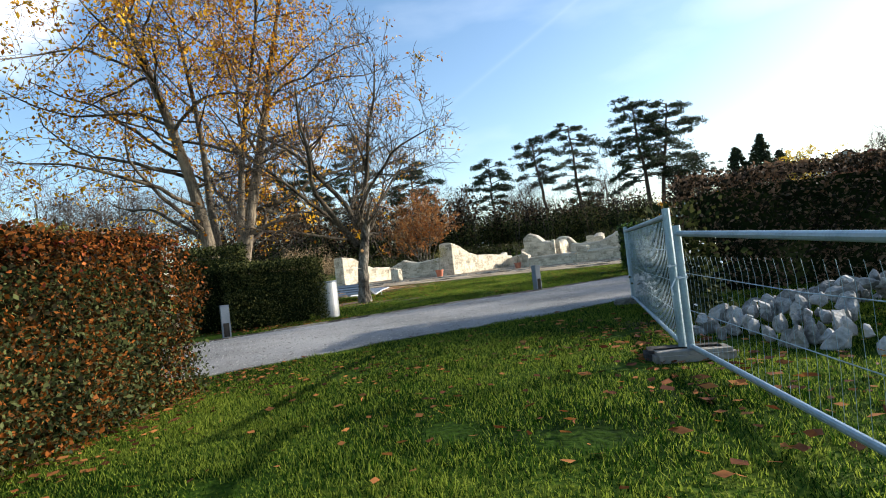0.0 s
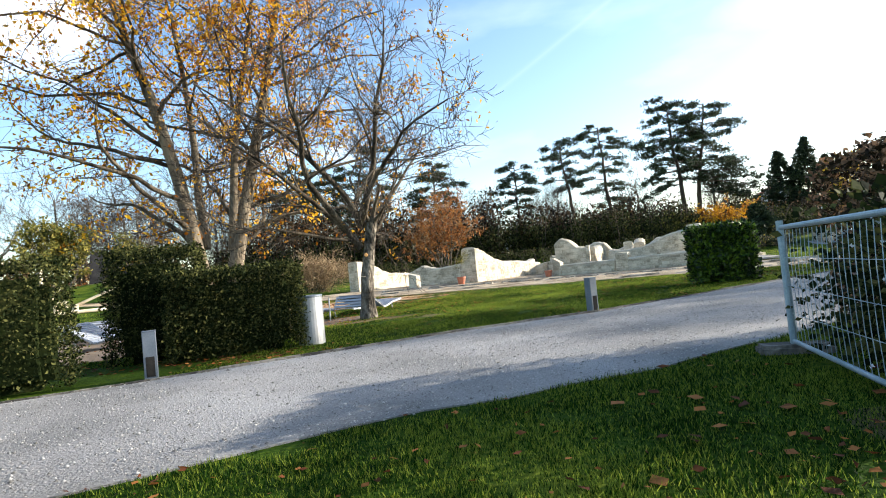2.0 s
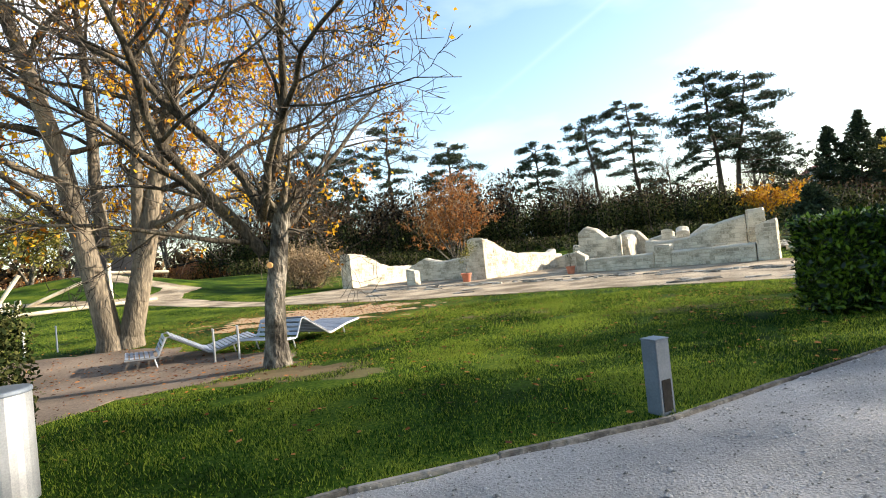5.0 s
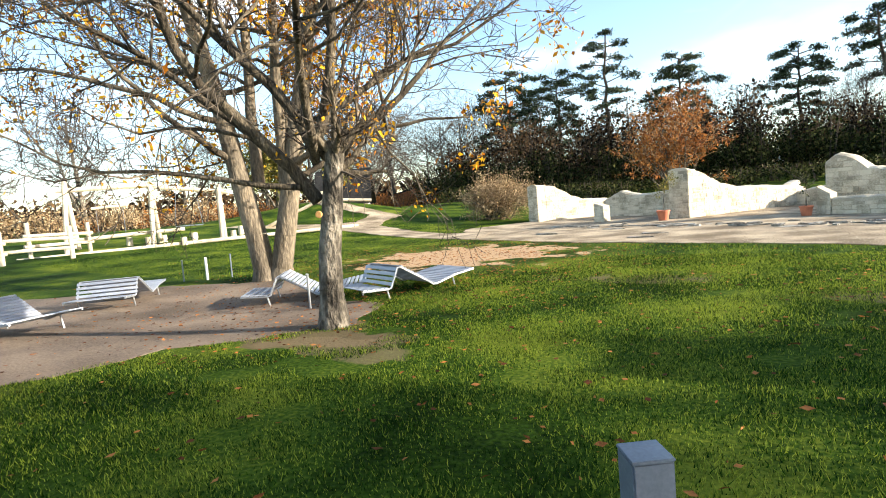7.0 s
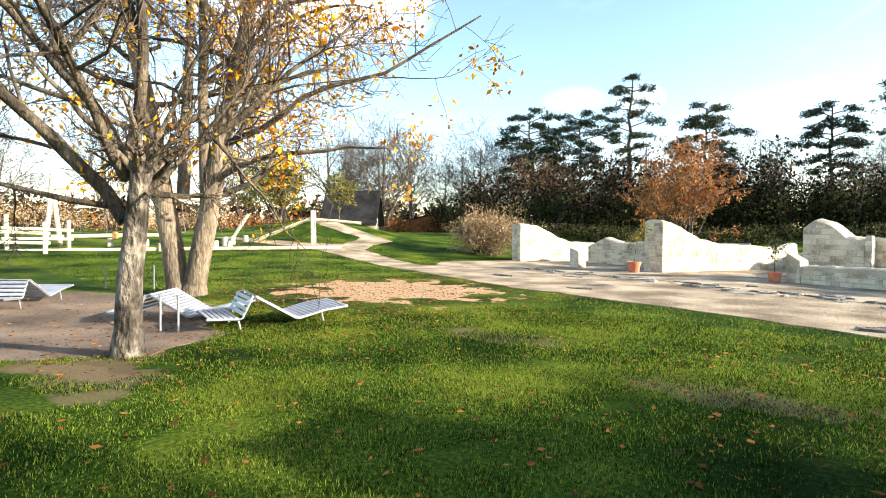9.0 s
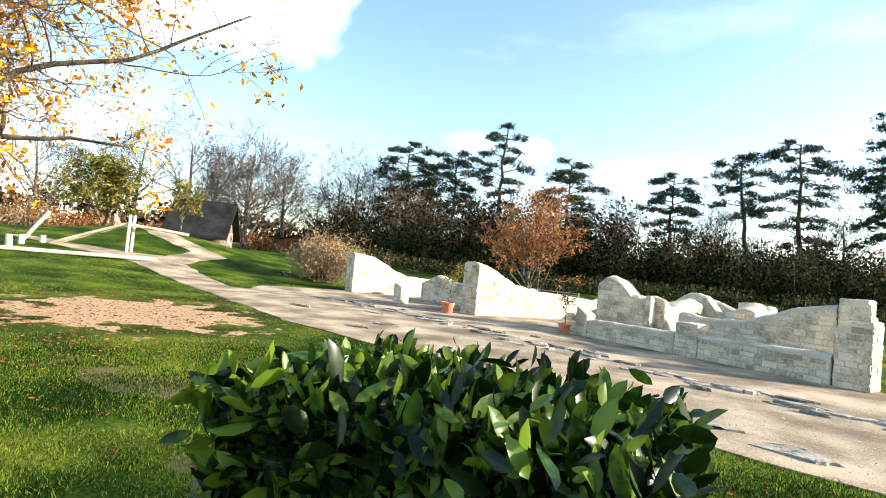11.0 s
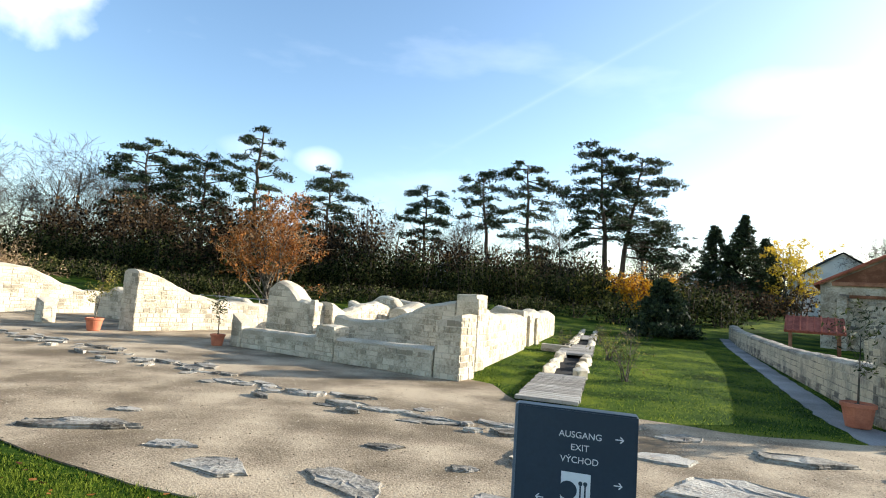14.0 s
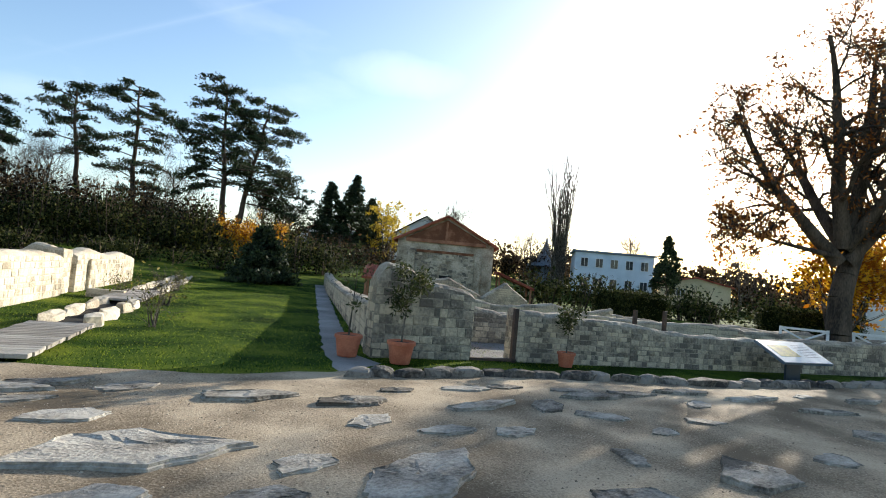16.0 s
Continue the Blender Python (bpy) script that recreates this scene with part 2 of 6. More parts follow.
M = {
    "gravel": material("gravel", (0.17, 0.165, 0.155), (0.36, 0.345, 0.325), 0.5, 0.95, 55, 0.8, third=(0.26, 0.25, 0.235), depth=0.015),
    "sand": material("sand", (0.15, 0.112, 0.07), (0.47, 0.375, 0.255), 0.7, 0.95, 40, 0.6, spread=0.15, third=(0.29, 0.228, 0.153), depth=0.015),
    "dirt": material("dirt", (0.1, 0.075, 0.052), (0.23, 0.175, 0.125), 0.6, 0.95, 25, 0.6, third=(0.16, 0.12, 0.088)),
    "stone": material("stone", (0.3, 0.26, 0.19), (0.67, 0.6, 0.47), 1.6, 0.9, 18, 0.6, per_object=0.25, third=(0.53, 0.465, 0.35), depth=0.03),
    "old_stone": material("old_stone", (0.15, 0.13, 0.105), (0.56, 0.475, 0.34), 1.3, 0.92, 14, 0.9, per_object=0.42, third=(0.34, 0.295, 0.225), spread=0.2, depth=0.03),
    "mortar": material("mortar", (0.38, 0.33, 0.245), (0.6, 0.53, 0.415), 1.1, 0.95, 22, 0.7, depth=0.03),
    "old_mortar": material("old_mortar", (0.16, 0.14, 0.112), (0.46, 0.405, 0.315), 1.0, 0.95, 16, 0.8, depth=0.03),
    "slab": material("slab", (0.11, 0.096, 0.076), (0.46, 0.425, 0.36), 1.7, 0.9, 18, 0.8, stretch=(1, 1.5, 1), per_object=0.25, third=(0.3, 0.272, 0.225), spread=0.2, depth=0.03),
    "rubble": material("rubble", (0.14, 0.135, 0.125), (0.42, 0.405, 0.38), 4, 0.9, 30, 0.7, per_object=0.3),
    "blade": material("blade", (0.006, 0.024, 0.002), (0.23, 0.28, 0.035), 0.5, 0.6, 30, 0.0, island=0.75, third=(0.034, 0.088, 0.007), see_through=0.5, sheen=0.06),
    "leaf_litter": material("leaf_litter", (0.08, 0.026, 0.01), (0.36, 0.14, 0.04), 2, 0.8, 20, 0.0, island=0.8, third=(0.18, 0.06, 0.018), see_through=0.2),
    "leaf_yellow": material("leaf_yellow", (0.3, 0.1, 0.006), (0.72, 0.4, 0.02), 0.6, 0.6, 20, 0.0, island=0.8, third=(0.52, 0.27, 0.02), see_through=0.4),
    "leaf_gold": material("leaf_gold", (0.45, 0.3, 0.02), (0.75, 0.56, 0.06), 0.6, 0.6, 20, 0.0, island=0.8, see_through=0.4),
    "leaf_rust": material("leaf_rust", (0.16, 0.06, 0.02), (0.42, 0.18, 0.05), 0.5, 0.7, 20, 0.0, island=0.8, third=(0.28, 0.105, 0.03), see_through=0.3),
    "leaf_red": material("leaf_red", (0.1, 0.018, 0.012), (0.45, 0.13, 0.03), 1.6, 0.6, 20, 0.0, island=0.7, third=(0.24, 0.05, 0.018), see_through=0.3),
    "leaf_hornbeam": material("leaf_hornbeam", (0.014, 0.012, 0.004), (0.24, 0.075, 0.012), 1.6, 0.7, 20, 0.0, island=0.6, third=(0.06, 0.032, 0.008), see_through=0.3),
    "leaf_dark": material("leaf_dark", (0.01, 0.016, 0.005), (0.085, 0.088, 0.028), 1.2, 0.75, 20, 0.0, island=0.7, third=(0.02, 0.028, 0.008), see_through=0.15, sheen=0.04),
    "leaf_overgrown": material("leaf_overgrown", (0.018, 0.014, 0.008), (0.2, 0.12, 0.07), 1.0, 0.7, 20, 0.0, island=0.8, third=(0.05, 0.038, 0.02), see_through=0.25, sheen=0.1),
    "leaf_laurel": material("leaf_laurel", (0.005, 0.016, 0.002), (0.11, 0.18, 0.014), 1.2, 0.34, 30, 0.0, island=0.8, third=(0.018, 0.05, 0.006), see_through=0.16, sheen=0.26),
    "leaf_olive": material("leaf_olive", (0.02, 0.028, 0.01), (0.085, 0.095, 0.03), 1.2, 0.7, 30, 0.0, island=0.7, see_through=0.2),
    "leaf_moss": material("leaf_moss", (0.06, 0.07, 0.015), (0.26, 0.22, 0.05), 0.5, 0.6, 30, 0.0, island=0.8, see_through=0.3),
    "needle": material("needle", (0.012, 0.022, 0.012), (0.06, 0.082, 0.034), 0.4, 0.6, 20, 0.0, island=0.6, see_through=0.1),
    "thicket": material("thicket", (0.018, 0.012, 0.007), (0.15, 0.09, 0.042), 0.12, 0.9, 3, 0.0, island=0.7, third=(0.056, 0.036, 0.018), see_through=0.15),
    "dry_twig": material("dry_twig", (0.2, 0.13, 0.07), (0.42, 0.31, 0.18), 1, 0.8, 20, 0.0, island=0.6, see_through=0.2),
    "bark": material("bark", (0.028, 0.024, 0.019), (0.27, 0.235, 0.185), 5.0, 0.95, 16, 1.0, stretch=(1, 1, 0.5), third=(0.105, 0.09, 0.07), depth=0.1),
    "bark_pale": material("bark_pale", (0.07, 0.057, 0.04), (0.28, 0.225, 0.155), 1.4, 0.95, 18, 0.9, stretch=(1, 1, 0.3), third=(0.15, 0.122, 0.088), depth=0.05),
    "bark_limb": material("bark_limb", (0.027, 0.022, 0.016), (0.18, 0.145, 0.1), 2.4, 0.95, 30, 0.9, stretch=(1, 1, 0.35), third=(0.078, 0.063, 0.044), depth=0.05),
    "villa_stone": material("villa_stone", (0.24, 0.19, 0.13), (0.6, 0.52, 0.4), 1.2, 0.92, 9, 0.8, third=(0.42, 0.355, 0.265), depth=0.04),
    # a darker copy of old_stone, with the kerb's shade put into the colour
    "kerb_stone": material("kerb_stone", (0.05, 0.045, 0.04), (0.26, 0.235, 0.2), 2.0, 0.92, 16, 0.9, per_object=0.4, third=(0.13, 0.118, 0.1), depth=0.03),
    "grain": material("grain", (0.14, 0.133, 0.12), (0.42, 0.4, 0.365), 3, 0.95, 60, 0.0, island=0.8, third=(0.3, 0.285, 0.26)),
    "sand_grain": material("sand_grain", (0.13, 0.1, 0.07), (0.5, 0.42, 0.31), 3, 0.95, 60, 0.0, island=0.8, third=(0.3, 0.24, 0.17)),
    "bark_dark": material("bark_dark", (0.03, 0.025, 0.02), (0.12, 0.09, 0.065), 2, 0.95, 20, 0.8, stretch=(1, 1, 0.35)),
    "twig": material("twig", (0.024, 0.02, 0.016), (0.115, 0.094, 0.072), 1.5, 0.9, 20, 0.0, island=0.4),
    "grey_twig": material("grey_twig", (0.035, 0.03, 0.026), (0.14, 0.115, 0.095), 0.3, 0.9, 20, 0.0, island=0.5),
    "steel": material("steel", (0.3, 0.31, 0.32), (0.46, 0.47, 0.48), 3, 0.42, 80, 0.15, metal=0.65, depth=0.003),
    "galvanised": material("galvanised", (0.22, 0.3, 0.33), (0.36, 0.45, 0.49), 5, 0.5, 60, 0.15, metal=0.5, depth=0.003),
    "bollard": material("bollard", (0.12, 0.145, 0.175), (0.18, 0.21, 0.245), 3, 0.5, 60, 0.1, metal=0.3, depth=0.003),
    "bench": material("bench", (0.23, 0.255, 0.3), (0.37, 0.4, 0.455), 2, 0.5, 60, 0.1, per_object=0.2, metal=0.2, depth=0.003),
    "wood_pale": material("wood_pale", (0.34, 0.285, 0.2), (0.62, 0.55, 0.42), 1.5, 0.85, 30, 0.4, stretch=(1, 1, 0.4)),
    "plank": material("plank", (0.22, 0.2, 0.17), (0.42, 0.39, 0.34), 1.5, 0.9, 30, 0.5, per_object=0.4, stretch=(1, 6, 1)),
    "timber": material("timber", (0.16, 0.065, 0.035), (0.4, 0.19, 0.11), 1.5, 0.85, 25, 0.4, per_object=0.3),
    "roof_tile": material("roof_tile", (0.18, 0.045, 0.03), (0.4, 0.12, 0.075), 1.0, 0.85, 10, 0.6, per_object=0.3),
    "roof_dark": material("roof_dark", (0.01, 0.01, 0.01), (0.03, 0.029, 0.028), 0.8, 0.85, 6, 0.6),
    "slate": material("slate", (0.1, 0.13, 0.17), (0.2, 0.25, 0.31), 0.8, 0.6, 6, 0.4),
    "plaster": material("plaster", (0.6, 0.6, 0.57), (0.76, 0.76, 0.73), 0.6, 0.9, 12, 0.2),
    "plaster_blue": material("plaster_blue", (0.5, 0.58, 0.64), (0.62, 0.7, 0.76), 0.6, 0.9, 12, 0.2),
    "plaster_yellow": material("plaster_yellow", (0.45, 0.37, 0.22), (0.6, 0.5, 0.32), 0.6, 0.9, 12, 0.2),
    "brick": material("brick", (0.3, 0.1, 0.05), (0.5, 0.2, 0.1), 0.8, 0.9, 12, 0.3),
    "pane": material("pane", (0.02, 0.025, 0.03), (0.05, 0.06, 0.07), 1, 0.12, 10, 0.0),
    "terracotta": material("terracotta", (0.38, 0.11, 0.055), (0.55, 0.19, 0.1), 3, 0.8, 30, 0.2, depth=0.005),
    "soil": material("soil", (0.03, 0.022, 0.016), (0.09, 0.065, 0.05), 6, 0.95, 30, 0.8),
    "white_paint": material("white_paint", (0.66, 0.66, 0.64), (0.8, 0.8, 0.78), 3, 0.6, 30, 0.1),
    "sign_blue": material("sign_blue", (0.018, 0.035, 0.055), (0.026, 0.048, 0.072), 2, 0.38, 80, 0.05, depth=0.002),
    "sign_edge": material("sign_edge", (0.12, 0.16, 0.2), (0.18, 0.22, 0.26), 2, 0.4, 80, 0.05, metal=0.3, depth=0.002),
    "sign_white": material("sign_white", (0.72, 0.74, 0.75), (0.8, 0.82, 0.83), 2, 0.5, 80, 0.0),
    "board": material("board", (0.52, 0.6, 0.63), (0.68, 0.74, 0.75), 2.5, 0.3, 20, 0.0),
    "board_print": material("board_print", (0.14, 0.15, 0.08), (0.5, 0.46, 0.14), 5, 0.3, 20, 0.0),
    "concrete": material("concrete", (0.26, 0.25, 0.24), (0.42, 0.41, 0.39), 2, 0.95, 25, 0.6),
    "rust_plate": material("rust_plate", (0.035, 0.025, 0.02), (0.1, 0.06, 0.04), 2, 0.8, 25, 0.4),
    "heartwood": material("heartwood", (0.45, 0.22, 0.07), (0.6, 0.34, 0.12), 9, 0.8, 40, 0.2),
    "asphalt": material("asphalt", (0.04, 0.04, 0.042), (0.08, 0.08, 0.08), 1, 0.9, 30, 0.4),
    # near-black: the shade of openings put into a flat surface colour
    "hollow_shade": material("hollow_shade", (0.012, 0.011, 0.01), (0.03, 0.028, 0.025), 2, 0.95, 20, 0.3),
}

# the lawn: mown turf with worn, leaf-strewn ground round the trees, one patch with shade painted in
lawn = material("lawn", (0.008, 0.02, 0.002), (0.12, 0.145, 0.015), 0.5, 0.95, 22, 0.6, third=(0.033, 0.066, 0.006), depth=0.03)
lawn.node_tree.nodes["Principled BSDF"].inputs["Specular IOR Level"].default_value = 0.04
M["lawn"] = lawn
ln, ll = lawn.node_tree.nodes, lawn.node_tree.links
l_geo, l_ramp = ln.new("ShaderNodeNewGeometry"), next(k for k in ln if k.type == "VALTORGB")


def worn(place, radii, colour, before, strength=1.0):
    """Mixes a worn or shade-coloured patch, ragged at its edge, over the turf's colour."""
    mp, gr, ns, ad, rp, mx, ns2 = (ln.new("ShaderNode" + k) for k in ("Mapping", "VectorMath", "TexNoise", "Math", "ValToRGB", "MixRGB", "TexNoise"))
    mp.inputs["Location"].default_value = (-place[0] / radii[0], -place[1] / radii[1], 0)
    mp.inputs["Scale"].default_value = (1 / radii[0], 1 / radii[1], 0)
    ll.new(l_geo.outputs["Position"], mp.inputs["Vector"])
    gr.operation = "LENGTH"
    ll.new(mp.outputs[0], gr.inputs[0])
    ns.inputs["Scale"].default_value, ns.inputs["Detail"].default_value = 1.1, 8.0
    ll.new(l_geo.outputs["Position"], ns.inputs["Vector"])
    ad.operation = "MULTIPLY_ADD"
    ll.new(ns.outputs["Fac"], ad.inputs[0])
    ad.inputs[1].default_value = 1.3
    ll.new(gr.outputs["Value"], ad.inputs[2])
    rp.color_ramp.elements[0].position, rp.color_ramp.elements[1].position = 0.95, 1.55
    rp.color_ramp.elements[0].color, rp.color_ramp.elements[1].color = (strength,) * 3 + (1,), (0, 0, 0, 1)
    sc = ln.new("ShaderNodeMath")
    sc.operation = "MULTIPLY"
    sc.inputs[1].default_value = 0.9
    ll.new(ad.outputs[0], sc.inputs[0])
    ll.new(sc.outputs[0], rp.inputs[0])
    ll.new(rp.outputs[0], mx.inputs[0])
    ll.new(before, mx.inputs[1])
    mx.inputs[2].default_value = (*colour, 1)
    return mx.outputs[0]


turf = l_ramp.outputs[0]
turf = worn((-6.9, 21.7), (6.6, 5.6), (0.44, 0.3, 0.175), turf)
# brown leafy ground by the near tree, with its shade put into the colour
turf = worn((-4.2, 13.2), (3.4, 1.7), (0.12, 0.085, 0.05), turf, 0.85)
turf = worn((7.6, 18.2), (3.0, 1.7), (0.2, 0.15, 0.09), turf, 0.7)
for spot in ((4.6, 16.9, 1.5, 0.5), (7.3, 17.2, 1.2, 0.5), (8.4, 18.3, 1.2, 0.45), (5.6, 18.4, 1.6, 0.5), (-3.0, 12.7, 2.6, 0.9), (2.6, 16.6, 2.4, 0.8), (6.6, 17.9, 2.6, 0.9), (-1.0, 17.8, 3.0, 1.0)):
    turf = worn(spot[:2], spot[2:], (0.17, 0.125, 0.07), turf, 0.6)
turf = worn((2.2, 3.6), (1.3, 0.9), (0.1, 0.075, 0.04), turf, 0.7)
ll.new(turf, ln["Principled BSDF"].inputs["Base Color"])

M["roof_dark"].node_tree.nodes["Principled BSDF"].inputs["Specular IOR Level"].default_value = 0.08

# ---- building blocks ----


def thing(name, label, category, place=(0, 0, 0), turn=0.0, group="", kind=""):
    ob = new(name)
    ob.empty_display_size = 0.2
    ob.matrix_world = pose(*place, 0, 0, turn)
    return tagged(ob, label, category, group, kind)


def part(name, bm, mat, parent, label="", kind="", smooth=False):
    """Links a bmesh as one mesh object under a thing or a part, in that thing's own coordinates."""
    me = bpy.data.meshes.new(name)
    bm.to_mesh(me)
    bm.free()
    return part_of(name, me, mat, parent, label, kind, smooth)


def part_of(name, me, mat, parent, label="", kind="", smooth=False):
    if not me.materials:
        me.materials.append(M[mat])
    if smooth:
        me.shade_smooth()
    ob = new(name, me)
    ob.parent = parent
    return tagged(ob, label, kind=kind)


def soup(name, verts, faces, mat):
    """A mesh from arrays of corners and of equal faces."""
    verts, faces = np.asarray(verts, np.float32).reshape(-1, 3), np.asarray(faces, np.int32)
    me = bpy.data.meshes.new(name)
    k = faces.shape[1]
    me.vertices.add(len(verts))
    me.vertices.foreach_set("co", verts.ravel())
    me.loops.add(faces.size)
    me.loops.foreach_set("vertex_index", faces.ravel())
    me.polygons.add(len(faces))
    me.polygons.foreach_set("loop_start", np.arange(0, faces.size, k, dtype=np.int32))
    me.update(calc_edges=True)
    me.materials.append(M[mat])
    return me


def box(sx, sy, sz, at=(0, 0, 0), turn=(0, 0, 0), bevel=0.0, bm=None, taper=1.0):
    """A bevelled box that stands on its place."""
    own = bmesh.new()
    bmesh.ops.create_cube(own, size=1)
    for v in own.verts:
        k = taper if v.co.z > 0 else 1.0
        v.co = Vector((v.co.x * sx * k, v.co.y * sy * k, (v.co.z + 0.5) * sz))
    if bevel:
        bmesh.ops.bevel(own, geom=own.edges[:], offset=bevel, segments=2, affect="EDGES")
    bmesh.ops.transform(own, matrix=pose(*at, *turn), verts=own.verts)
    if bm is None:
        return own
    me = bpy.data.meshes.new("joint")
    own.to_mesh(me)
    own.free()
    bm.from_mesh(me)
    bpy.data.meshes.remove(me)
    return bm


def rod(points, radius, sides=8, bm=None):
    """A round bar along points, with closed ends."""
    bm = bm or bmesh.new()
    rings = []
    pts = [Vector(p) for p in points]
    for n, p in enumerate(pts):
        d = (pts[min(n + 1, len(pts) - 1)] - pts[max(n - 1, 0)]).normalized()
        q = d.to_track_quat("Z", "Y")
        rings.append([bm.verts.new(p + q @ Vector((radius * math.cos(a), radius * math.sin(a), 0))) for a in (2 * math.pi * k / sides for k in range(sides))])
    for a, b in zip(rings, rings[1:]):
        for k in range(sides):
            bm.faces.new((a[k], a[(k + 1) % sides], b[(k + 1) % sides], b[k]))
    bm.faces.new(rings[0][::-1])
    bm.faces.new(rings[-1])
    return bm


def lathe(profile, sides=20, bm=None):
    """A turned shape from (radius, height) pairs."""
    bm = bm or bmesh.new()
    rings = [[bm.verts.new((r * math.cos(a), r * math.sin(a), z)) for a in (2 * math.pi * k / sides for k in range(sides))] for r, z in profile]
    for a, b in zip(rings, rings[1:]):
        for k in range(sides):
            bm.faces.new((a[k], a[(k + 1) % sides], b[(k + 1) % sides], b[k]))
    bm.faces.new(rings[0][::-1])
    bm.faces.new(rings[-1])
    return bm


def step(a, b, v):
    k = min(max((v - a) / (b - a), 0), 1)
    return k * k * (3 - 2 * k)


def ground_z(x, y):
    """The lie of the land: level round the ruins, rising to the playground and the woods."""
    left = step(14, 46, -x + 0.25 * (y - 20)) * 1.7 if x < 4 else 0.0
    back = step(50, 95, y) * 2.6
    far = step(90, 400, math.hypot(x, y)) * 3.0
    mound = 1.25 * math.exp(-(((x + 33) / 8.0) ** 2 + ((y - 40) / 5.0) ** 2))
    dip = 0.2 * math.exp(-(((x + 8.2) / 3.6) ** 2 + ((y - 15.0) / 2.6) ** 2))
    return max(left, back) + far + mound - dip


def inside(xs, ys, outline):
    """Which of the points lie within an outline."""
    hit = np.zeros(len(xs), bool)
    for (x0, y0), (x1, y1) in zip(outline, outline[1:] + outline[:1]):
        cross = (y0 > ys) != (y1 > ys)
        with np.errstate(divide="ignore", invalid="ignore"):
            hit ^= cross & (xs < (x1 - x0) * (ys - y0) / (y1 - y0 if y1 != y0 else 1e-9) + x0)
    return hit


def sheet(name, outline, z, mat, label, category, cell=0.5, ragged=0.08):
    """A flat sheet of ground with a ragged edge, laid over the land."""
    rng = random.Random(len(outline) * 7 + int(z * 1000))
    edge = []
    for (x0, y0), (x1, y1) in zip(outline, outline[1:] + outline[:1]):
        n = max(1, int(math.hypot(x1 - x0, y1 - y0) / cell))
        edge += [(x0 + (x1 - x0) * k / n + rng.uniform(-ragged, ragged), y0 + (y1 - y0) * k / n + rng.uniform(-ragged, ragged)) for k in range(n)]
    n = len(edge)
    xs, ys = [p[0] for p in edge], [p[1] for p in edge]
    px, py = np.meshgrid(np.arange(min(xs), max(xs), 1.0), np.arange(min(ys), max(ys), 1.0))
    keep = inside(px.ravel(), py.ravel(), edge)
    spots = edge + list(zip(px.ravel()[keep], py.ravel()[keep]))
    pts, _, tris, *_ = delaunay_2d_cdt([Vector(p) for p in spots], [(k, (k + 1) % n) for k in range(n)], [list(range(n))], 1, 1e-4)
    bm = bmesh.new()
    top = [bm.verts.new((p.x, p.y, z + ground_z(p.x, p.y))) for p in pts]
    for t in tris:
        bm.faces.new([top[k] for k in t])
    rim = [e for e in bm.edges if e.is_boundary]
    low = bmesh.ops.extrude_edge_only(bm, edges=rim)
    for v in low["geom"]:
        if isinstance(v, bmesh.types.BMVert):
            v.co.z -= 0.08
    bmesh.ops.recalc_face_normals(bm, faces=bm.faces[:])
    if sum(f.normal.z for f in bm.faces) < 0:
        bmesh.ops.reverse_faces(bm, faces=bm.faces[:])
    me = bpy.data.meshes.new(name)
    bm.to_mesh(me)
    bm.free()
    me.materials.append(M[mat])
    return tagged(new(name, me), label, category, kind="structure")


# ---- ground ----
PATHWAY = [(-30, -16.5), (-14, -5.6), (-3.0, 2.6), (-1.1, 4.05), (0.4, 4.95), (1.1, 5.35), (2.5, 6.35), (8, 10.6), (14, 14.2), (40, 16), (40, 19.5), (16, 18.5), (10.2, 17.2), (8.2, 15.8),
           (2.4, 11.15), (1.25, 10.2), (0.0, 9.55), (-0.9, 9.05), (-3.0, 7.55), (-4.7, 6.35), (-6.1, 5.5), (-16, -2.0), (-31, -12)]
PLAZA = [(-14.3, 33.2), (-10.9, 27.4), (-4.5, 24.4), (-1.2, 23.4), (1.5, 22.6), (3.2, 21.8), (5.7, 20.7), (7.7, 20.2), (9.2, 19.9), (10.1, 19.0), (10.3, 17.3), (16, 18.0), (40, 19.0),
         (40, 22.0), (30.2, 21.8), (24.3, 22.9), (19.2, 24.6), (16.2, 25.2), (13.6, 25.2), (10.2, 26.6), (9.7, 28.4), (9.15, 28.9), (9.1, 30.6), (11.2, 39.6), (13.3, 51.0), (4, 54), (-9, 50), (-12.2, 38.5)]
DIRT = [(-20, 5.0), (-12, 8.2), (-8, 8.6), (-5.6, 10.2), (-5.2, 11.8), (-4.2, 13.3), (-3.5, 13.9), (-4.6, 15.2), (-7, 16.4), (-9.5, 17.4), (-12.5, 16.2), (-15, 13.6), (-20, 11)]
FOOTWAY = [(-9.7, 26.9), (-11.6, 31.6), (-13.6, 30.6), (-18.5, 32.9), (-21.7, 34.4), (-22.8, 36.0), (-23.6, 38.9), (-30.0, 39.6), (-39.0, 43.0), (-50, 50), (-51, 48.6), (-40, 41.4), (-30.5, 37.9), (-25.4, 37.6), (-24.4, 35.0), (-25.6, 33.4), (-32, 31.0), (-32, 30.0), (-22.7, 31.6), (-20, 30.9), (-14.6, 28.9)]
SIDEWAY = [(15.9, 25.1), (17.1, 25.9), (17.0, 27.0), (28.4, 58.5), (27.6, 58.8), (16.5, 27.5)]

steps_out = [0.0]
while steps_out[-1] < 3000:
    steps_out.append(steps_out[-1] + max(1.0, steps_out[-1] * 0.06))
axis = np.array([-v for v in steps_out[:0:-1]] + steps_out)
gx, gy = np.meshgrid(axis, axis + 20)
gz = np.array([ground_z(x, y) for x, y in zip(gx.ravel(), gy.ravel())])
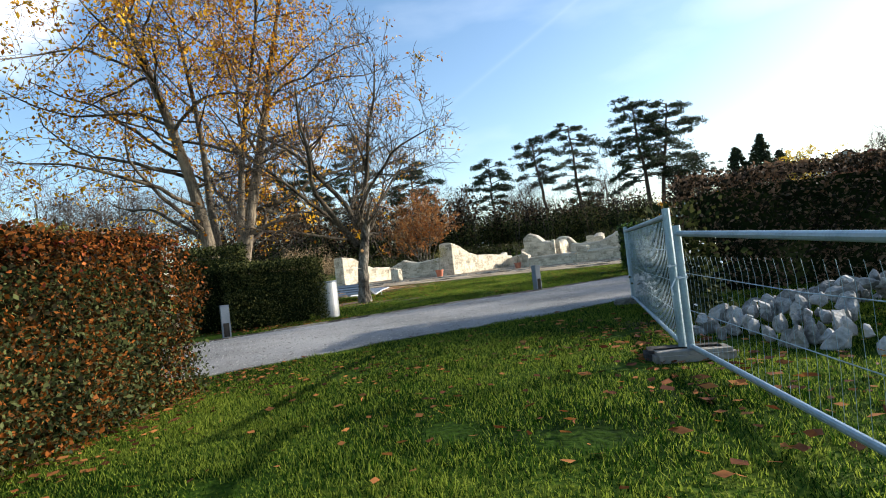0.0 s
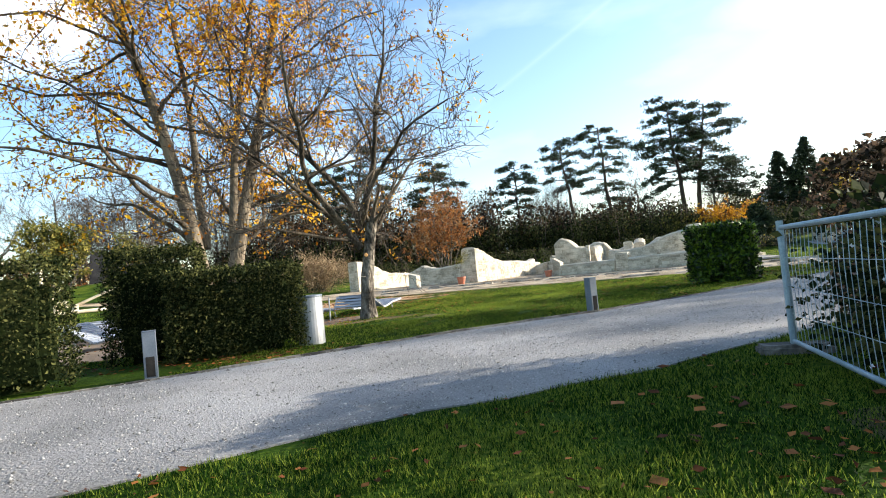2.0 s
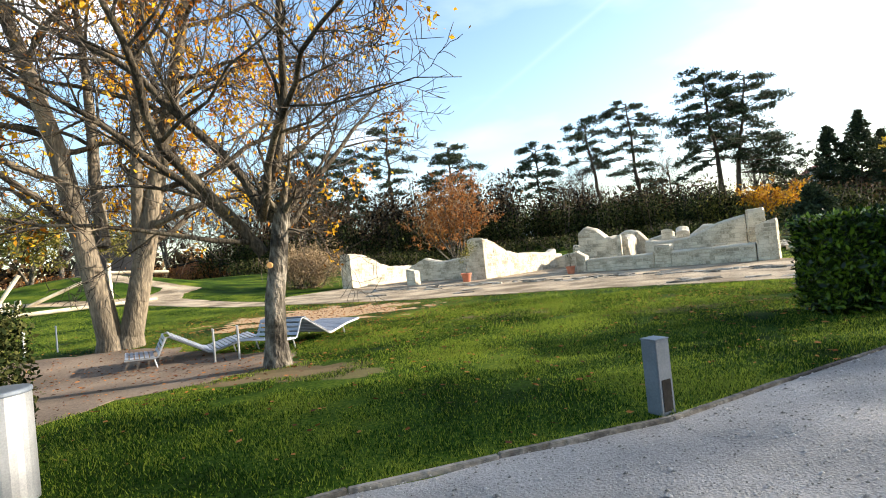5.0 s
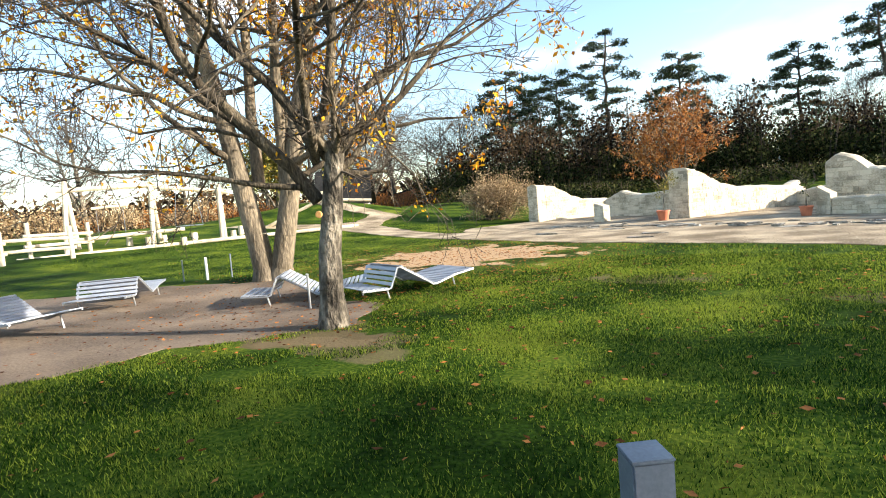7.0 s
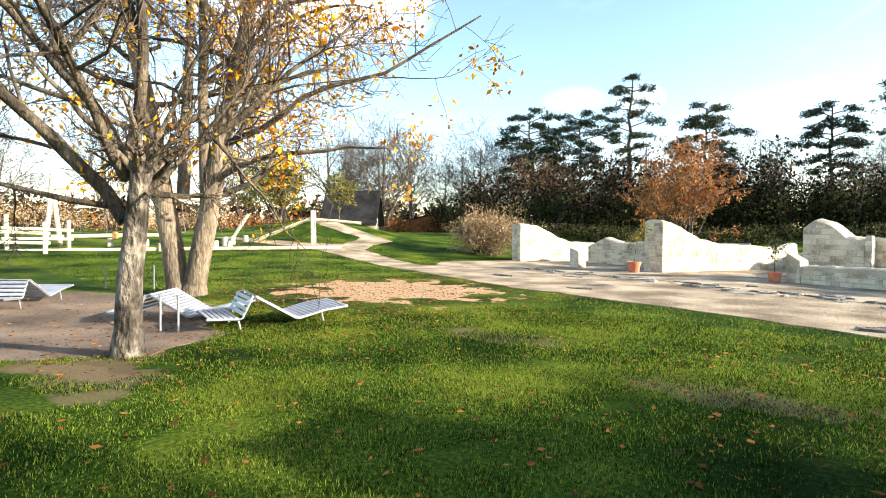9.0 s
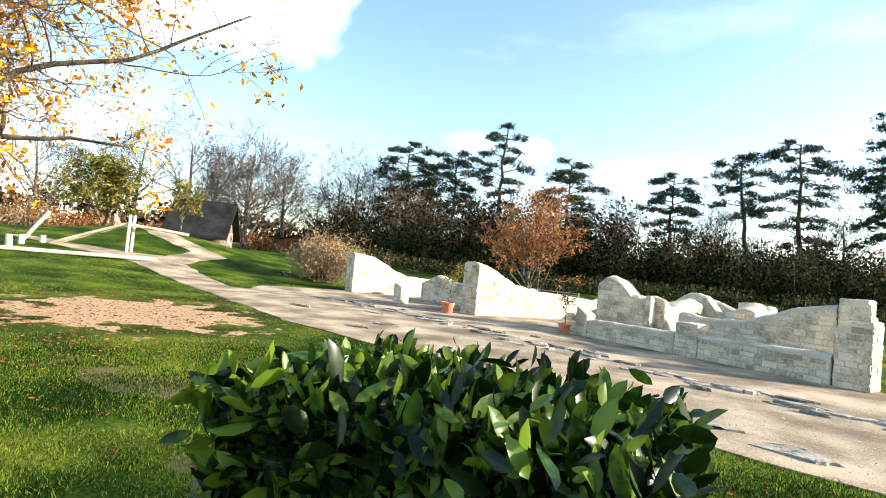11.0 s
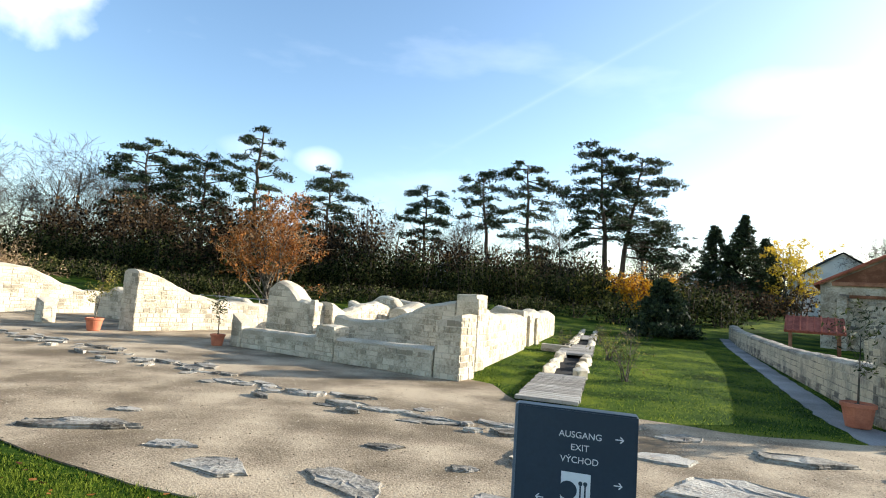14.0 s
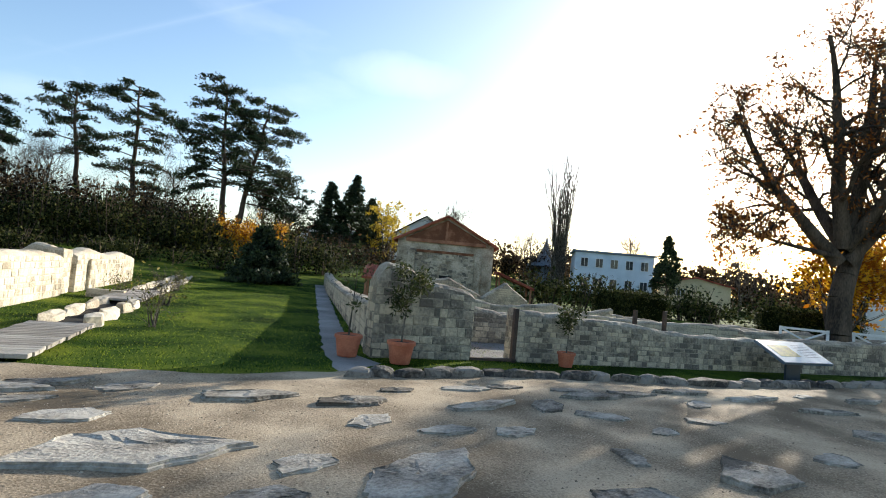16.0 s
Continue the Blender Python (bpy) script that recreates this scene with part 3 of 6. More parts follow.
# no trench is cut: the drain's shade is a dark sheet on the turf
n_ax = len(axis)
idx = np.arange(n_ax * n_ax).reshape(n_ax, n_ax)
quads = np.stack([idx[:-1, :-1], idx[:-1, 1:], idx[1:, 1:], idx[1:, :-1]], -1).reshape(-1, 4)
ground = tagged(new("ground", soup("ground", np.stack([gx.ravel(), gy.ravel(), gz], -1), quads, "lawn")), "mown green lawn with bare worn patches", "ground", kind="structure")
ground.data.shade_smooth()
sheet("path", PATHWAY, 0.012, "gravel", "pale grey crushed gravel path across the lawn", "path")
sheet("plaza", PLAZA, 0.018, "sand", "pale sandy gravel court before the ruins", "ground")
sheet("dirt", DIRT, 0.008, "dirt", "bare brown trodden earth under the trees", "ground", ragged=0.2)
sheet("footway", FOOTWAY, 0.03, "sand", "pale sandy footpath climbing to the playground", "path", ragged=0.1)
sheet("inner_court", [(19.55, 26.35), (20.9, 26.0), (24.2, 27.3), (24.3, 31.2), (22.4, 33.0), (20.7, 27.8)], 0.012, "gravel", "grey gravel floor behind the gap in the old wall", "ground", ragged=0.05)
sheet("sideway", SIDEWAY, 0.01, "gravel", "narrow grey gravel path beside the stone wall", "path", ragged=0.05)

# a thin worn concrete edging between the path and the lawn
edging = thing("path_edging", "thin worn concrete edging strip of the gravel path", "edging", kind="structure")
EDGE = [(8.2, 15.8), (2.4, 11.15), (1.25, 10.2), (0.0, 9.55), (-0.9, 9.05), (-3.0, 7.55), (-4.7, 6.35), (-6.1, 5.5), (-16, -2.0)]
strip_me = bpy.data.meshes.new("edging_piece")
strip = box(1.0, 0.05, 0.1, (0, 0, -0.06), bevel=0.006)
strip.to_mesh(strip_me)
strip.free()
rng = random.Random(40)
for (x0, y0), (x1, y1) in zip(EDGE, EDGE[1:]):
    L = math.hypot(x1 - x0, y1 - y0)
    n = max(1, round(L / 1.0))
    for k in range(n):
        q = (k + 0.5) / n
        piece = part_of("edging_piece", strip_me, "kerb_stone", edging)
        piece.matrix_local = Matrix.LocRotScale((x0 + (x1 - x0) * q, y0 + (y1 - y0) * q, rng.uniform(-0.012, 0.006)), Euler((0, 0, math.atan2(y1 - y0, x1 - x0) + rng.uniform(-0.01, 0.01))), (L / n - 0.008, 1, 1))

# ---- ruins ----


def stone_shape(seed):
    """A dressed stone, one metre each way, its worn face towards -y."""
    rng = random.Random(seed)
    j = lambda a: rng.uniform(-a, a)
    back = [(-0.5, 0, -0.5), (0.5, 0, -0.5), (0.5, 0, 0.5), (-0.5, 0, 0.5)]
    mid = [(x * 0.99 + j(0.02), -0.55, z * 0.98 + j(0.03)) for x, _, z in back]
    front = [(x * 0.93 + j(0.05), -1 + j(0.2), z * 0.9 + j(0.06)) for x, _, z in back]
    v = back + mid + front
    f = [(8, 9, 10, 11)] + [(a + k, a + (k + 1) % 4, a + 4 + (k + 1) % 4, a + 4 + k) for a in (0, 4) for k in range(4)]
    me = bpy.data.meshes.new("stone")
    me.from_pydata(v, [], f)
    return me


STONES = {}
for kind_of in ("stone", "old_stone"):
    STONES[kind_of] = [stone_shape(k) for k in range(7)]
    for me in STONES[kind_of]:
        me.materials.append(M[kind_of])


def ruin_wall(label, start, end, thick, tops, mat="stone", row=0.2, length=0.34, back=False, ends=(True, True), seed=1, name="wall_ruin", most=300, wobble=0.05, relief=0.016):
    """A broken wall: its front runs from start to end, its body lies to the left of that way; tops are (metres along, height)."""
    row, length = (row * 0.8, length * 0.8) if mat == "stone" else (row * 0.66, length * 0.68)
    rng = random.Random(seed)
    a, b = Vector((*start, 0)), Vector((*end, 0))
    long = (b - a).length
    u = (b - a).normalized()
    inward = Vector((-u.y, u.x, 0))
    xs_, hs_ = zip(*tops)
    high = lambda s: float(np.interp(s, xs_, hs_))
    n = max(3, int(long / 0.13))
    # piers keep crisp dressed heads, long walls crumble
    crumble = 0.02 if long < 1.2 else 0.09
    wobble *= 0.3 if long < 1.2 else 1.0
    rings = []
    for k in range(n + 1):
        s = long * k / n
        h = high(s) + wobble * (noise.noise((s * 2.1, seed * 3.7, 0)) + 0.5 * noise.noise((s * 6.3, seed, 4)))
        ring = []
        for depth, drop in ((0, -9), (0, crumble), (0.2, crumble * 0.17), (0.5, 0), (0.8, crumble * 0.2), (1, crumble * 1.1), (1, -9)):
            z = -0.15 if drop < 0 else h - drop * min(1, h) + 0.02 * noise.noise((s * 4, depth * 5, seed))
            ring.append(a + u * s + inward * (thick * depth) + Vector((0, 0, z)))
        rings.append(ring)
    m = len(rings[0])
    verts = [p for r in rings for p in r]
    faces = [(k * m + i, k * m + i + 1, (k + 1) * m + i + 1, (k + 1) * m + i) for k in range(n) for i in range(m - 1)]
    faces += [tuple(range(m))[::-1], tuple(n * m + i for i in range(m))]
    me = bpy.data.meshes.new(name)
    me.from_pydata(verts, [], [f[::-1] for f in faces])
    me.materials.append(M["mortar" if mat == "stone" else "old_mortar"])
    wall = tagged(new(name, me), label, "wall", kind="structure")
    made, spare = 0, []

    def course(origin, way, span, height, outward_turn):
        nonlocal made
        z = 0.01
        while z < 3:
            r = row * rng.uniform(0.7, 1.3)
            s = -rng.uniform(0, 0.1)
            while s < span - 0.04:
                l = length * rng.uniform(0.5, 1.5)
                s0, s1 = max(s, 0.0), min(s + l, span)
                if s1 - s0 > 0.05 and min(height(s0), height(s1), height((s0 + s1) / 2)) - 0.03 > z + r:
                    p = origin + way * ((s0 + s1) / 2) + Vector((0, 0, z + r / 2 + rng.uniform(-0.008, 0.008)))
                    m = Matrix.LocRotScale(p, Euler((0, rng.uniform(-0.03, 0.03), outward_turn)), (s1 - s0 - 0.012, relief * rng.uniform(0.5, 1.5), r * rng.uniform(0.82, 1.0) - 0.01))
                    shape = rng.choice(STONES[mat])
                    if made < most:
                        ob = new("stone", shape)
                        ob.parent = wall
                        ob.matrix_local = m
                    else:
                        spare.append((shape, m))
                    made += 1
                s += l
            z += r

    turn = math.atan2(u.y, u.x)
    course(a, u, long, high, turn)
    if ends[0]:
        course(a + inward * thick, -inward, thick, lambda s: high(0), turn - math.pi / 2)
    if ends[1]:
        course(b, inward, thick, lambda s: high(long), turn + math.pi / 2)
    if back:
        course(b + inward * thick, -u, long, lambda s: high(long - s), turn + math.pi)
    if spare:
        # the stones past the first few hundred, joined
        rest = bmesh.new()
        for shape, m in spare:
            k = len(rest.verts)
            rest.from_mesh(shape)
            rest.verts.ensure_lookup_table()
            for v in rest.verts[k:]:
                v.co = m @ v.co
        part("stonework", rest, mat, wall, kind="stuff")
    return wall


def along(p, d, s):
    k = math.hypot(*d)
    return (p[0] + d[0] / k * s, p[1] + d[1] / k * s)


PALE = "rebuilt pale limestone wall with a broken sloping top"
S2, S1, FD = (0.5, 0.866), (0.225, 0.974), (0.92, -0.39)
A0, B0 = (-11.8, 37.2), (-3.04, 33.9)
# the sunlit sides face east: each wall runs away from the court, its body to the west
ruin_wall(PALE, A0, along(A0, S2, 6.5), 0.95, [(0, 2.2), (1.2, 2.1), (2.6, 1.45), (3.6, 1.15), (5.2, 1.1), (6.5, 0.8)], seed=2)
ruin_wall("short stub of pale stone beside the threshold", (-7.6, 34.75), (-7.05, 34.5), 0.45, [(0, 0.95), (0.6, 0.8)], seed=3)
ruin_wall("low pale stone wall with an uneven top", (-8.6, 39.2), (-3.6, 37.1), 0.7, [(0, 1.0), (1.2, 1.45), (2.4, 1.15), (4, 1.3), (5.5, 1.4)], seed=4)
ruin_wall(PALE, B0, along(B0, S2, 8.2), 1.05, [(0, 2.25), (0.8, 2.1), (2.2, 1.45), (3.6, 1.2), (5.5, 1.15), (8.2, 0.9)], seed=5)
ruin_wall("pale stone wall with a curved broken top", (1.85, 33.9), (3.6, 33.15), 0.75, [(0, 1.95), (0.35, 2.2), (0.9, 2.05), (1.35, 1.6), (1.9, 1.5)], seed=6, length=0.42, row=0.24)
ruin_wall("tall pale stone pier of a doorway", (3.62, 33.14), (3.78, 33.08), 0.2, [(0, 1.6), (0.2, 1.6)], seed=61)
ruin_wall(PALE, (4.2, 33.8), along((4.2, 33.8), S1, 6.0), 0.6, [(0, 1.55), (1.2, 1.2), (2.5, 1.45), (4, 1.6), (6, 1.3)], seed=7)
ruin_wall("little pale stone pier at the end of a low wall", (1.55, 31.95), (1.95, 31.75), 0.45, [(0, 1.05), (0.25, 0.9), (0.5, 0.75)], seed=8)
ruin_wall("low pale stone wall with a flat mortar cap", (2.0, 31.75), (4.75, 30.42), 0.55, [(0, 0.62), (3.2, 0.66)], seed=9, row=0.19, wobble=0.015)
ruin_wall("square pale stone pier with a worn head", (4.78, 30.34), (5.36, 30.05), 0.62, [(0, 0.98), (0.3, 1.0), (0.66, 0.98)], seed=10, row=0.17, length=0.24)
ruin_wall("low pale stone wall with a flat mortar cap", (5.4, 30.07), (8.22, 28.74), 0.55, [(0, 0.68), (3.3, 0.74)], seed=11, row=0.19, wobble=0.015)
ruin_wall("pale dressed stone corner pier", (8.28, 28.72), (8.9, 28.42), 0.8, [(0, 1.42), (0.3, 1.5), (0.7, 1.6)], seed=12, row=0.19, length=0.27)
ruin_wall("pale stone wall rising to a corner pillar", (4.75, 32.2), (8.6, 30.72), 0.6, [(0, 1.2), (0.9, 1.12), (1.9, 1.2), (2.7, 1.55), (3.4, 1.8), (4.2, 1.9)], seed=13, row=0.2)
ruin_wall("square pale dressed stone pillar", (8.64, 30.68), (9.2, 30.42), 0.7, [(0, 2.1), (0.65, 2.12)], seed=14, row=0.24, length=0.3, wobble=0.02)
C0 = (9.26, 30.4)
ruin_wall(PALE, C0, along(C0, S1, 8.6), 0.62, [(0, 2.05), (0.8, 1.95), (1.7, 1.6), (3.5, 1.5), (6.5, 1.55), (8.6, 1.4)], seed=15, length=0.4, row=0.22)
ruin_wall("pale dressed stone pier at a doorway", (11.15, 39.3), along((11.15, 39.3), S1, 1.0), 0.8, [(0, 1.65), (1, 1.62)], seed=16, row=0.24)
ruin_wall(PALE, (11.55, 40.6), along((11.55, 40.6), S1, 11.0), 0.7, [(0, 1.45), (2, 1.7), (5, 1.45), (8, 1.6), (11, 1.35)], seed=17, length=0.42, row=0.24)
for k, (p, q, hs) in enumerate([((-8, 46.5), (-2, 44.0), (0.9, 1.2, 0.8)), ((-2.2, 41.5), (2.6, 39.5), (1.0, 0.7, 1.1)), ((3.2, 39.8), (6.8, 38.2), (1.55, 1.9, 1.2)), ((6.9, 37.0), (10.2, 35.6), (1.3, 1.75, 1.3)),
                                ((2.0, 46.0), (8.0, 43.6), (1.3, 1.7, 1.5)), ((8.3, 43.4), (12.0, 42.0), (1.2, 1.75, 1.3))]):
    L = math.hypot(q[0] - p[0], q[1] - p[1])
    ruin_wall("broken pale stone cross wall inside the ruin", p, q, 0.6, [(0, hs[0]), (L * 0.2, hs[0] * 0.85), (L * 0.45, hs[1]), (L * 0.62, hs[1] * 0.95), (L * 0.8, hs[2] * 0.8), (L, hs[2])], seed=20 + k, length=0.45, row=0.25, most=140)
for k, (p, L, hs) in enumerate([((6.9, 33.0), 4.5, (1.5, 1.75, 1.3)), ((-0.4, 39.5), 5.0, (1.1, 0.8, 1.2)), ((7.2, 38.0), 5.5, (1.7, 1.4, 1.6))]):
    ruin_wall("broken pale stone wall inside the ruin", p, along(p, S1, L), 0.6, [(0, hs[0]), (L * 0.4, hs[1]), (L * 0.7, hs[2] * 0.8), (L, hs[2])], seed=30 + k, length=0.45, row=0.25, most=110)

ruin_wall("low pale stone sill between the ruin and the drain", (11.95, 39.0), (13.1, 38.7), 0.4, [(0, 0.3), (1.2, 0.28)], seed=18, wobble=0.01)

OLD = "weathered old stone wall with a crumbled mortar top"
ruin_wall("weathered tall stump of old stone wall", (17.25, 26.65), (19.62, 26.2), 0.6, [(0, 1.75), (0.18, 2.12), (0.7, 2.08), (1.25, 1.75), (2.2, 1.66), (2.45, 1.5)], "old_stone", 0.27, 0.36, seed=40)
ruin_wall(OLD, (20.75, 25.95), (24.0, 25.1), 0.55, [(0, 1.28), (1.6, 1.2), (3.4, 1.12)], "old_stone", 0.19, 0.28, seed=41)
ruin_wall(OLD, (24.02, 25.1), (36.0, 22.2), 0.55, [(0, 1.1), (2, 0.95), (4, 0.92), (7, 1.02), (12.4, 1.1)], "old_stone", 0.2, 0.32, seed=42)
ruin_wall(OLD, (28.6, 59.5), (17.5, 27.4), 0.6, [(0, 1.35), (6, 1.1), (16, 1.0), (24, 0.95), (31, 1.1), (34, 1.2)], "old_stone", 0.24, 0.42, seed=43, ends=(False, False))
for k, (p, q, hs) in enumerate([((20.9, 29.5), (27.5, 27.3), (1.3, 0.9, 0.8)), ((24.5, 31.5), (35.0, 27.5), (0.75, 1.0, 0.9)), ((26.0, 36.5), (34.0, 33.8), (1.2, 0.8, 1.1)), ((20.6, 27.9), (22.2, 33.0), (1.35, 0.95, 0.7)),
                                ((26.5, 41.0), (33.0, 39.0), (1.5, 1.9, 1.0)), ((34.2, 27.4), (44.0, 23.5), (0.85, 0.95, 0.9)), ((30.5, 31.0), (40.5, 27.6), (1.0, 0.8, 0.95))]):
    L = math.hypot(q[0] - p[0], q[1] - p[1])
    ruin_wall(OLD, p, q, 0.5, [(0, hs[0]), (L * 0.3, hs[1]), (L * 0.6, hs[2]), (L * 0.8, hs[1]), (L, hs[2])], "old_stone", 0.23, 0.38, seed=50 + k, most=110)


def rough_stone(name, label, place, size, turn, mat, seed, flat=0.75, category="stone", parent=None, group="", sub=2, cut=0.29):
    """A broken slab or boulder, uneven all round."""
    rng = random.Random(seed)
    bm = bmesh.new()
    bmesh.ops.create_icosphere(bm, subdivisions=sub, radius=0.5)
    cuts = [Vector((rng.uniform(-1, 1), rng.uniform(-1, 1), rng.uniform(-0.25, 0.5))).normalized() for _ in range(11)]
    for v in bm.verts:
        for c in cuts:
            over = v.co.dot(c) - cut
            if over > 0:
                v.co -= c * over * (0.9 if cut > 0.25 else 1.0)
        if v.co.z > 0.18:
            v.co.z = 0.18 + (v.co.z - 0.18) * (1 - flat)
        v.co += Vector(noise.noise_vector(v.co * 3.1 + Vector((seed * 1.7, 0, 0)))) * 0.06
        v.co = Vector((v.co.x * size[0] * 1.3, v.co.y * size[1] * 1.3, v.co.z * size[2] * 1.9))
    me = bpy.data.meshes.new(name)
    bm.to_mesh(me)
    bm.free()
    me.materials.append(M[mat])
    ob = new(name, me)
    if parent:
        ob.parent = parent
        ob.matrix_local = pose(*place, 0, 0, turn)
        return ob
    ob.matrix_world = pose(*place, 0, 0, turn)
    return tagged(ob, label, category, group)


def slab(label, place, size, turn, seed, group):
    """A flat split slab: straight broken sides, chipped rims and a layered, uneven face."""
    rng = random.Random(seed)
    n = rng.randrange(5, 8)
    h = size[2]
    angs = [2 * math.pi * (k + rng.uniform(-0.3, 0.3)) / n for k in range(n)]
    corners = [(math.cos(a) * r, math.sin(a) * r) for a, r in ((a, rng.uniform(0.8, 1.16)) for a in angs)]
    rim = []
    for (x0, y0), (x1, y1) in zip(corners, corners[1:] + corners[:1]):
        for k in range(5):
            s = k / 5
            bite = rng.uniform(-0.1, 0.05) if k else 0.0
            rim.append(((x0 + (x1 - x0) * s) * (1 + bite), (y0 + (y1 - y0) * s) * (1 + bite)))
    tip = (rng.uniform(-0.03, 0.03), rng.uniform(-0.03, 0.03))
    bm = bmesh.new()
    rings = []
    for share, z in ((1.03, -0.06), (1.03, h * 0.45), (0.99, h * 0.55), (0.985, h * 0.92), (0.95, h), (0.72, h * 1.03), (0.45, h * 1.05), (0.2, h * 1.05)):
        ring = []
        for k, (cx, cy) in enumerate(rim):
            x, y = cx * share * size[0] / 2, cy * share * size[1] / 2
            flake = 0.3 * h * (noise.noise((x * 1.7, y * 1.7, seed)) > 0.12) if share < 0.97 else 0
            dz = 0 if z < 0 else 0.2 * h * noise.noise((x * 3.2, y * 3.2, seed)) + tip[0] * x + tip[1] * y - flake
            wob = 0.02 if share < 0.97 else 0.008
            ring.append(bm.verts.new((x + rng.uniform(-wob, wob), y + rng.uniform(-wob, wob), z + dz)))
        rings.append(ring)
    m = len(rim)
    for p, q in zip(rings, rings[1:]):
        for k in range(m):
            bm.faces.new((p[k], p[(k + 1) % m], q[(k + 1) % m], q[k]))
    bm.faces.new(rings[-1])
    me = bpy.data.meshes.new("paving_slab")
    bm.to_mesh(me)
    bm.free()
    me.materials.append(M["slab"])
    ob = new("paving_slab", me)
    ob.matrix_world = pose(*place, 0, 0, turn)
    return tagged(ob, label, "paving stone", group)


# flat paving stones that show through the court: place, size, turn
SLABS = [(12.5, 21.8, 2.0, 1.15, -12), (14.75, 20.25, 1.5, 0.75, 25), (14.0, 23.6, 1.35, 0.5, -10), (11.9, 23.1, 0.9, 0.45, 0), (11.6, 24.7, 1.1, 0.35, 8), (12.6, 24.4, 0.8, 0.4, 20), (15.3, 23.0, 1.1, 0.4, -5),
         (15.1, 22.1, 0.7, 0.45, 30), (17.0, 22.4, 1.2, 0.35, 0), (18.2, 22.2, 0.9, 0.5, 45), (16.7, 21.2, 0.7, 0.35, 0), (18.6, 21.5, 0.9, 0.4, -40), (18.9, 20.6, 0.5, 0.3, 0), (20.2, 20.8, 0.8, 0.35, -30),
         (23.3, 21.6, 1.5, 0.3, -8), (23.8, 20.5, 1.2, 0.3, -25), (22.6, 19.4, 0.8, 0.5, 0), (18.3, 19.1, 1.1, 0.8, 10), (20.2, 19.0, 0.7, 0.4, 0), (13.9, 21.0, 0.7, 0.4, 30), (13.3, 20.3, 0.8, 0.4, 0),
         (6.7, 21.2, 0.95, 0.6, -15), (8.1, 21.1, 1.0, 0.5, -40), (8.8, 20.55, 0.55, 0.3, 0), (9.8, 20.8, 0.95, 0.6, -20), (5.8, 21.8, 0.7, 0.3, 0), (4.2, 22.2, 1.5, 0.4, 12), (8.3, 22.5, 0.5, 0.25, 0), (9.3, 21.9, 0.35, 0.2, 0),
         (10.4, 22.9, 1.7, 0.62, 48), (10.5, 21.85, 0.95, 0.35, 20), (11.95, 20.5, 1.1, 0.6, 14), (10.9, 24.6, 1.6, 0.4, -14), (-7.2, 28.0, 1.1, 0.3, -20), (-2.9, 25.4, 0.8, 0.3, -10), (-2.8, 26.7, 0.8, 0.4, 0), (4.3, 23.2, 0.5, 0.2, 0), (20.6, 22.5, 1.3, 0.3, -10),
         (26.4, 20.8, 1.4, 0.3, -10), (25.2, 21.5, 0.8, 0.25, 0), (17.4, 20.0, 0.6, 0.3, 60), (21.4, 21.6, 0.8, 0.35, 15), (16.3, 23.6, 0.6, 0.25, 0), (19.6, 23.0, 0.9, 0.3, -20),
         (16.4, 19.2, 0.9, 0.5, -14), (22.1, 22.4, 1.3, 0.35, -13), (17.6, 23.5, 1.0, 0.4, -11), (15.8, 21.5, 0.7, 0.3, -9), (19.7, 22.5, 1.3, 0.35, -11), (18.4, 23.5, 0.9, 0.3, -13)]
for k, (x, y, sx, sy, turn) in enumerate(SLABS):
    slab("flat cracked grey paving stone sunk in the sand", (x, y, 0.0), (sx * 1.1, sy * 1.15, 0.045 + 0.03 * (sx > 1)), turn, 100 + k, "old paving stones in the court")
# the broken line of an old pavement edge before the facade
rng = random.Random(5)
line = [(-8.5, 32.0), (-3.5, 30.3), (0.8, 28.2), (5.6, 25.6), (9.3, 23.9), (11.5, 24.2)]
for (x0, y0), (x1, y1) in zip(line, line[1:]):
    n = int(math.hypot(x1 - x0, y1 - y0) / 0.24)
    for k in range(n):
        s = (k + rng.random()) / n
        off = rng.gauss(0, 0.36)
        slab("small broken grey paving stone in the sand", (x0 + (x1 - x0) * s + off * 0.4, y0 + (y1 - y0) * s + off, 0.0), (rng.uniform(0.2, 1.05), rng.uniform(0.14, 0.42), rng.uniform(0.03, 0.085)),
             rng.uniform(-40, 10), rng.randrange(9999), "broken pavement edge")
# rough kerb of old stones along the foot of the weathered wall, shade put into their colour
kerb = thing("stone_kerb", "rough old stone kerb edging the court, coloured dark for its shade", "kerb", kind="structure")
line = [(15.9, 24.75), (19.2, 24.45), (24.3, 22.75), (30.2, 21.7), (38, 20.6)]
for (x0, y0), (x1, y1) in zip(line, line[1:]):
    L = math.hypot(x1 - x0, y1 - y0)
    s = 0.0
    while s < L:
        l = rng.uniform(0.4, 0.95)
        q = (s + l / 2) / L
        rough_stone("kerb_stone", "", (x0 + (x1 - x0) * q, y0 + (y1 - y0) * q + rng.uniform(-0.05, 0.05), 0.03), (l * 1.15, rng.uniform(0.34, 0.46), rng.uniform(0.25, 0.34)),
                    math.degrees(math.atan2(y1 - y0, x1 - x0)), "kerb_stone", rng.randrange(9999), 0.7, parent=kerb)
        s += l * 0.84

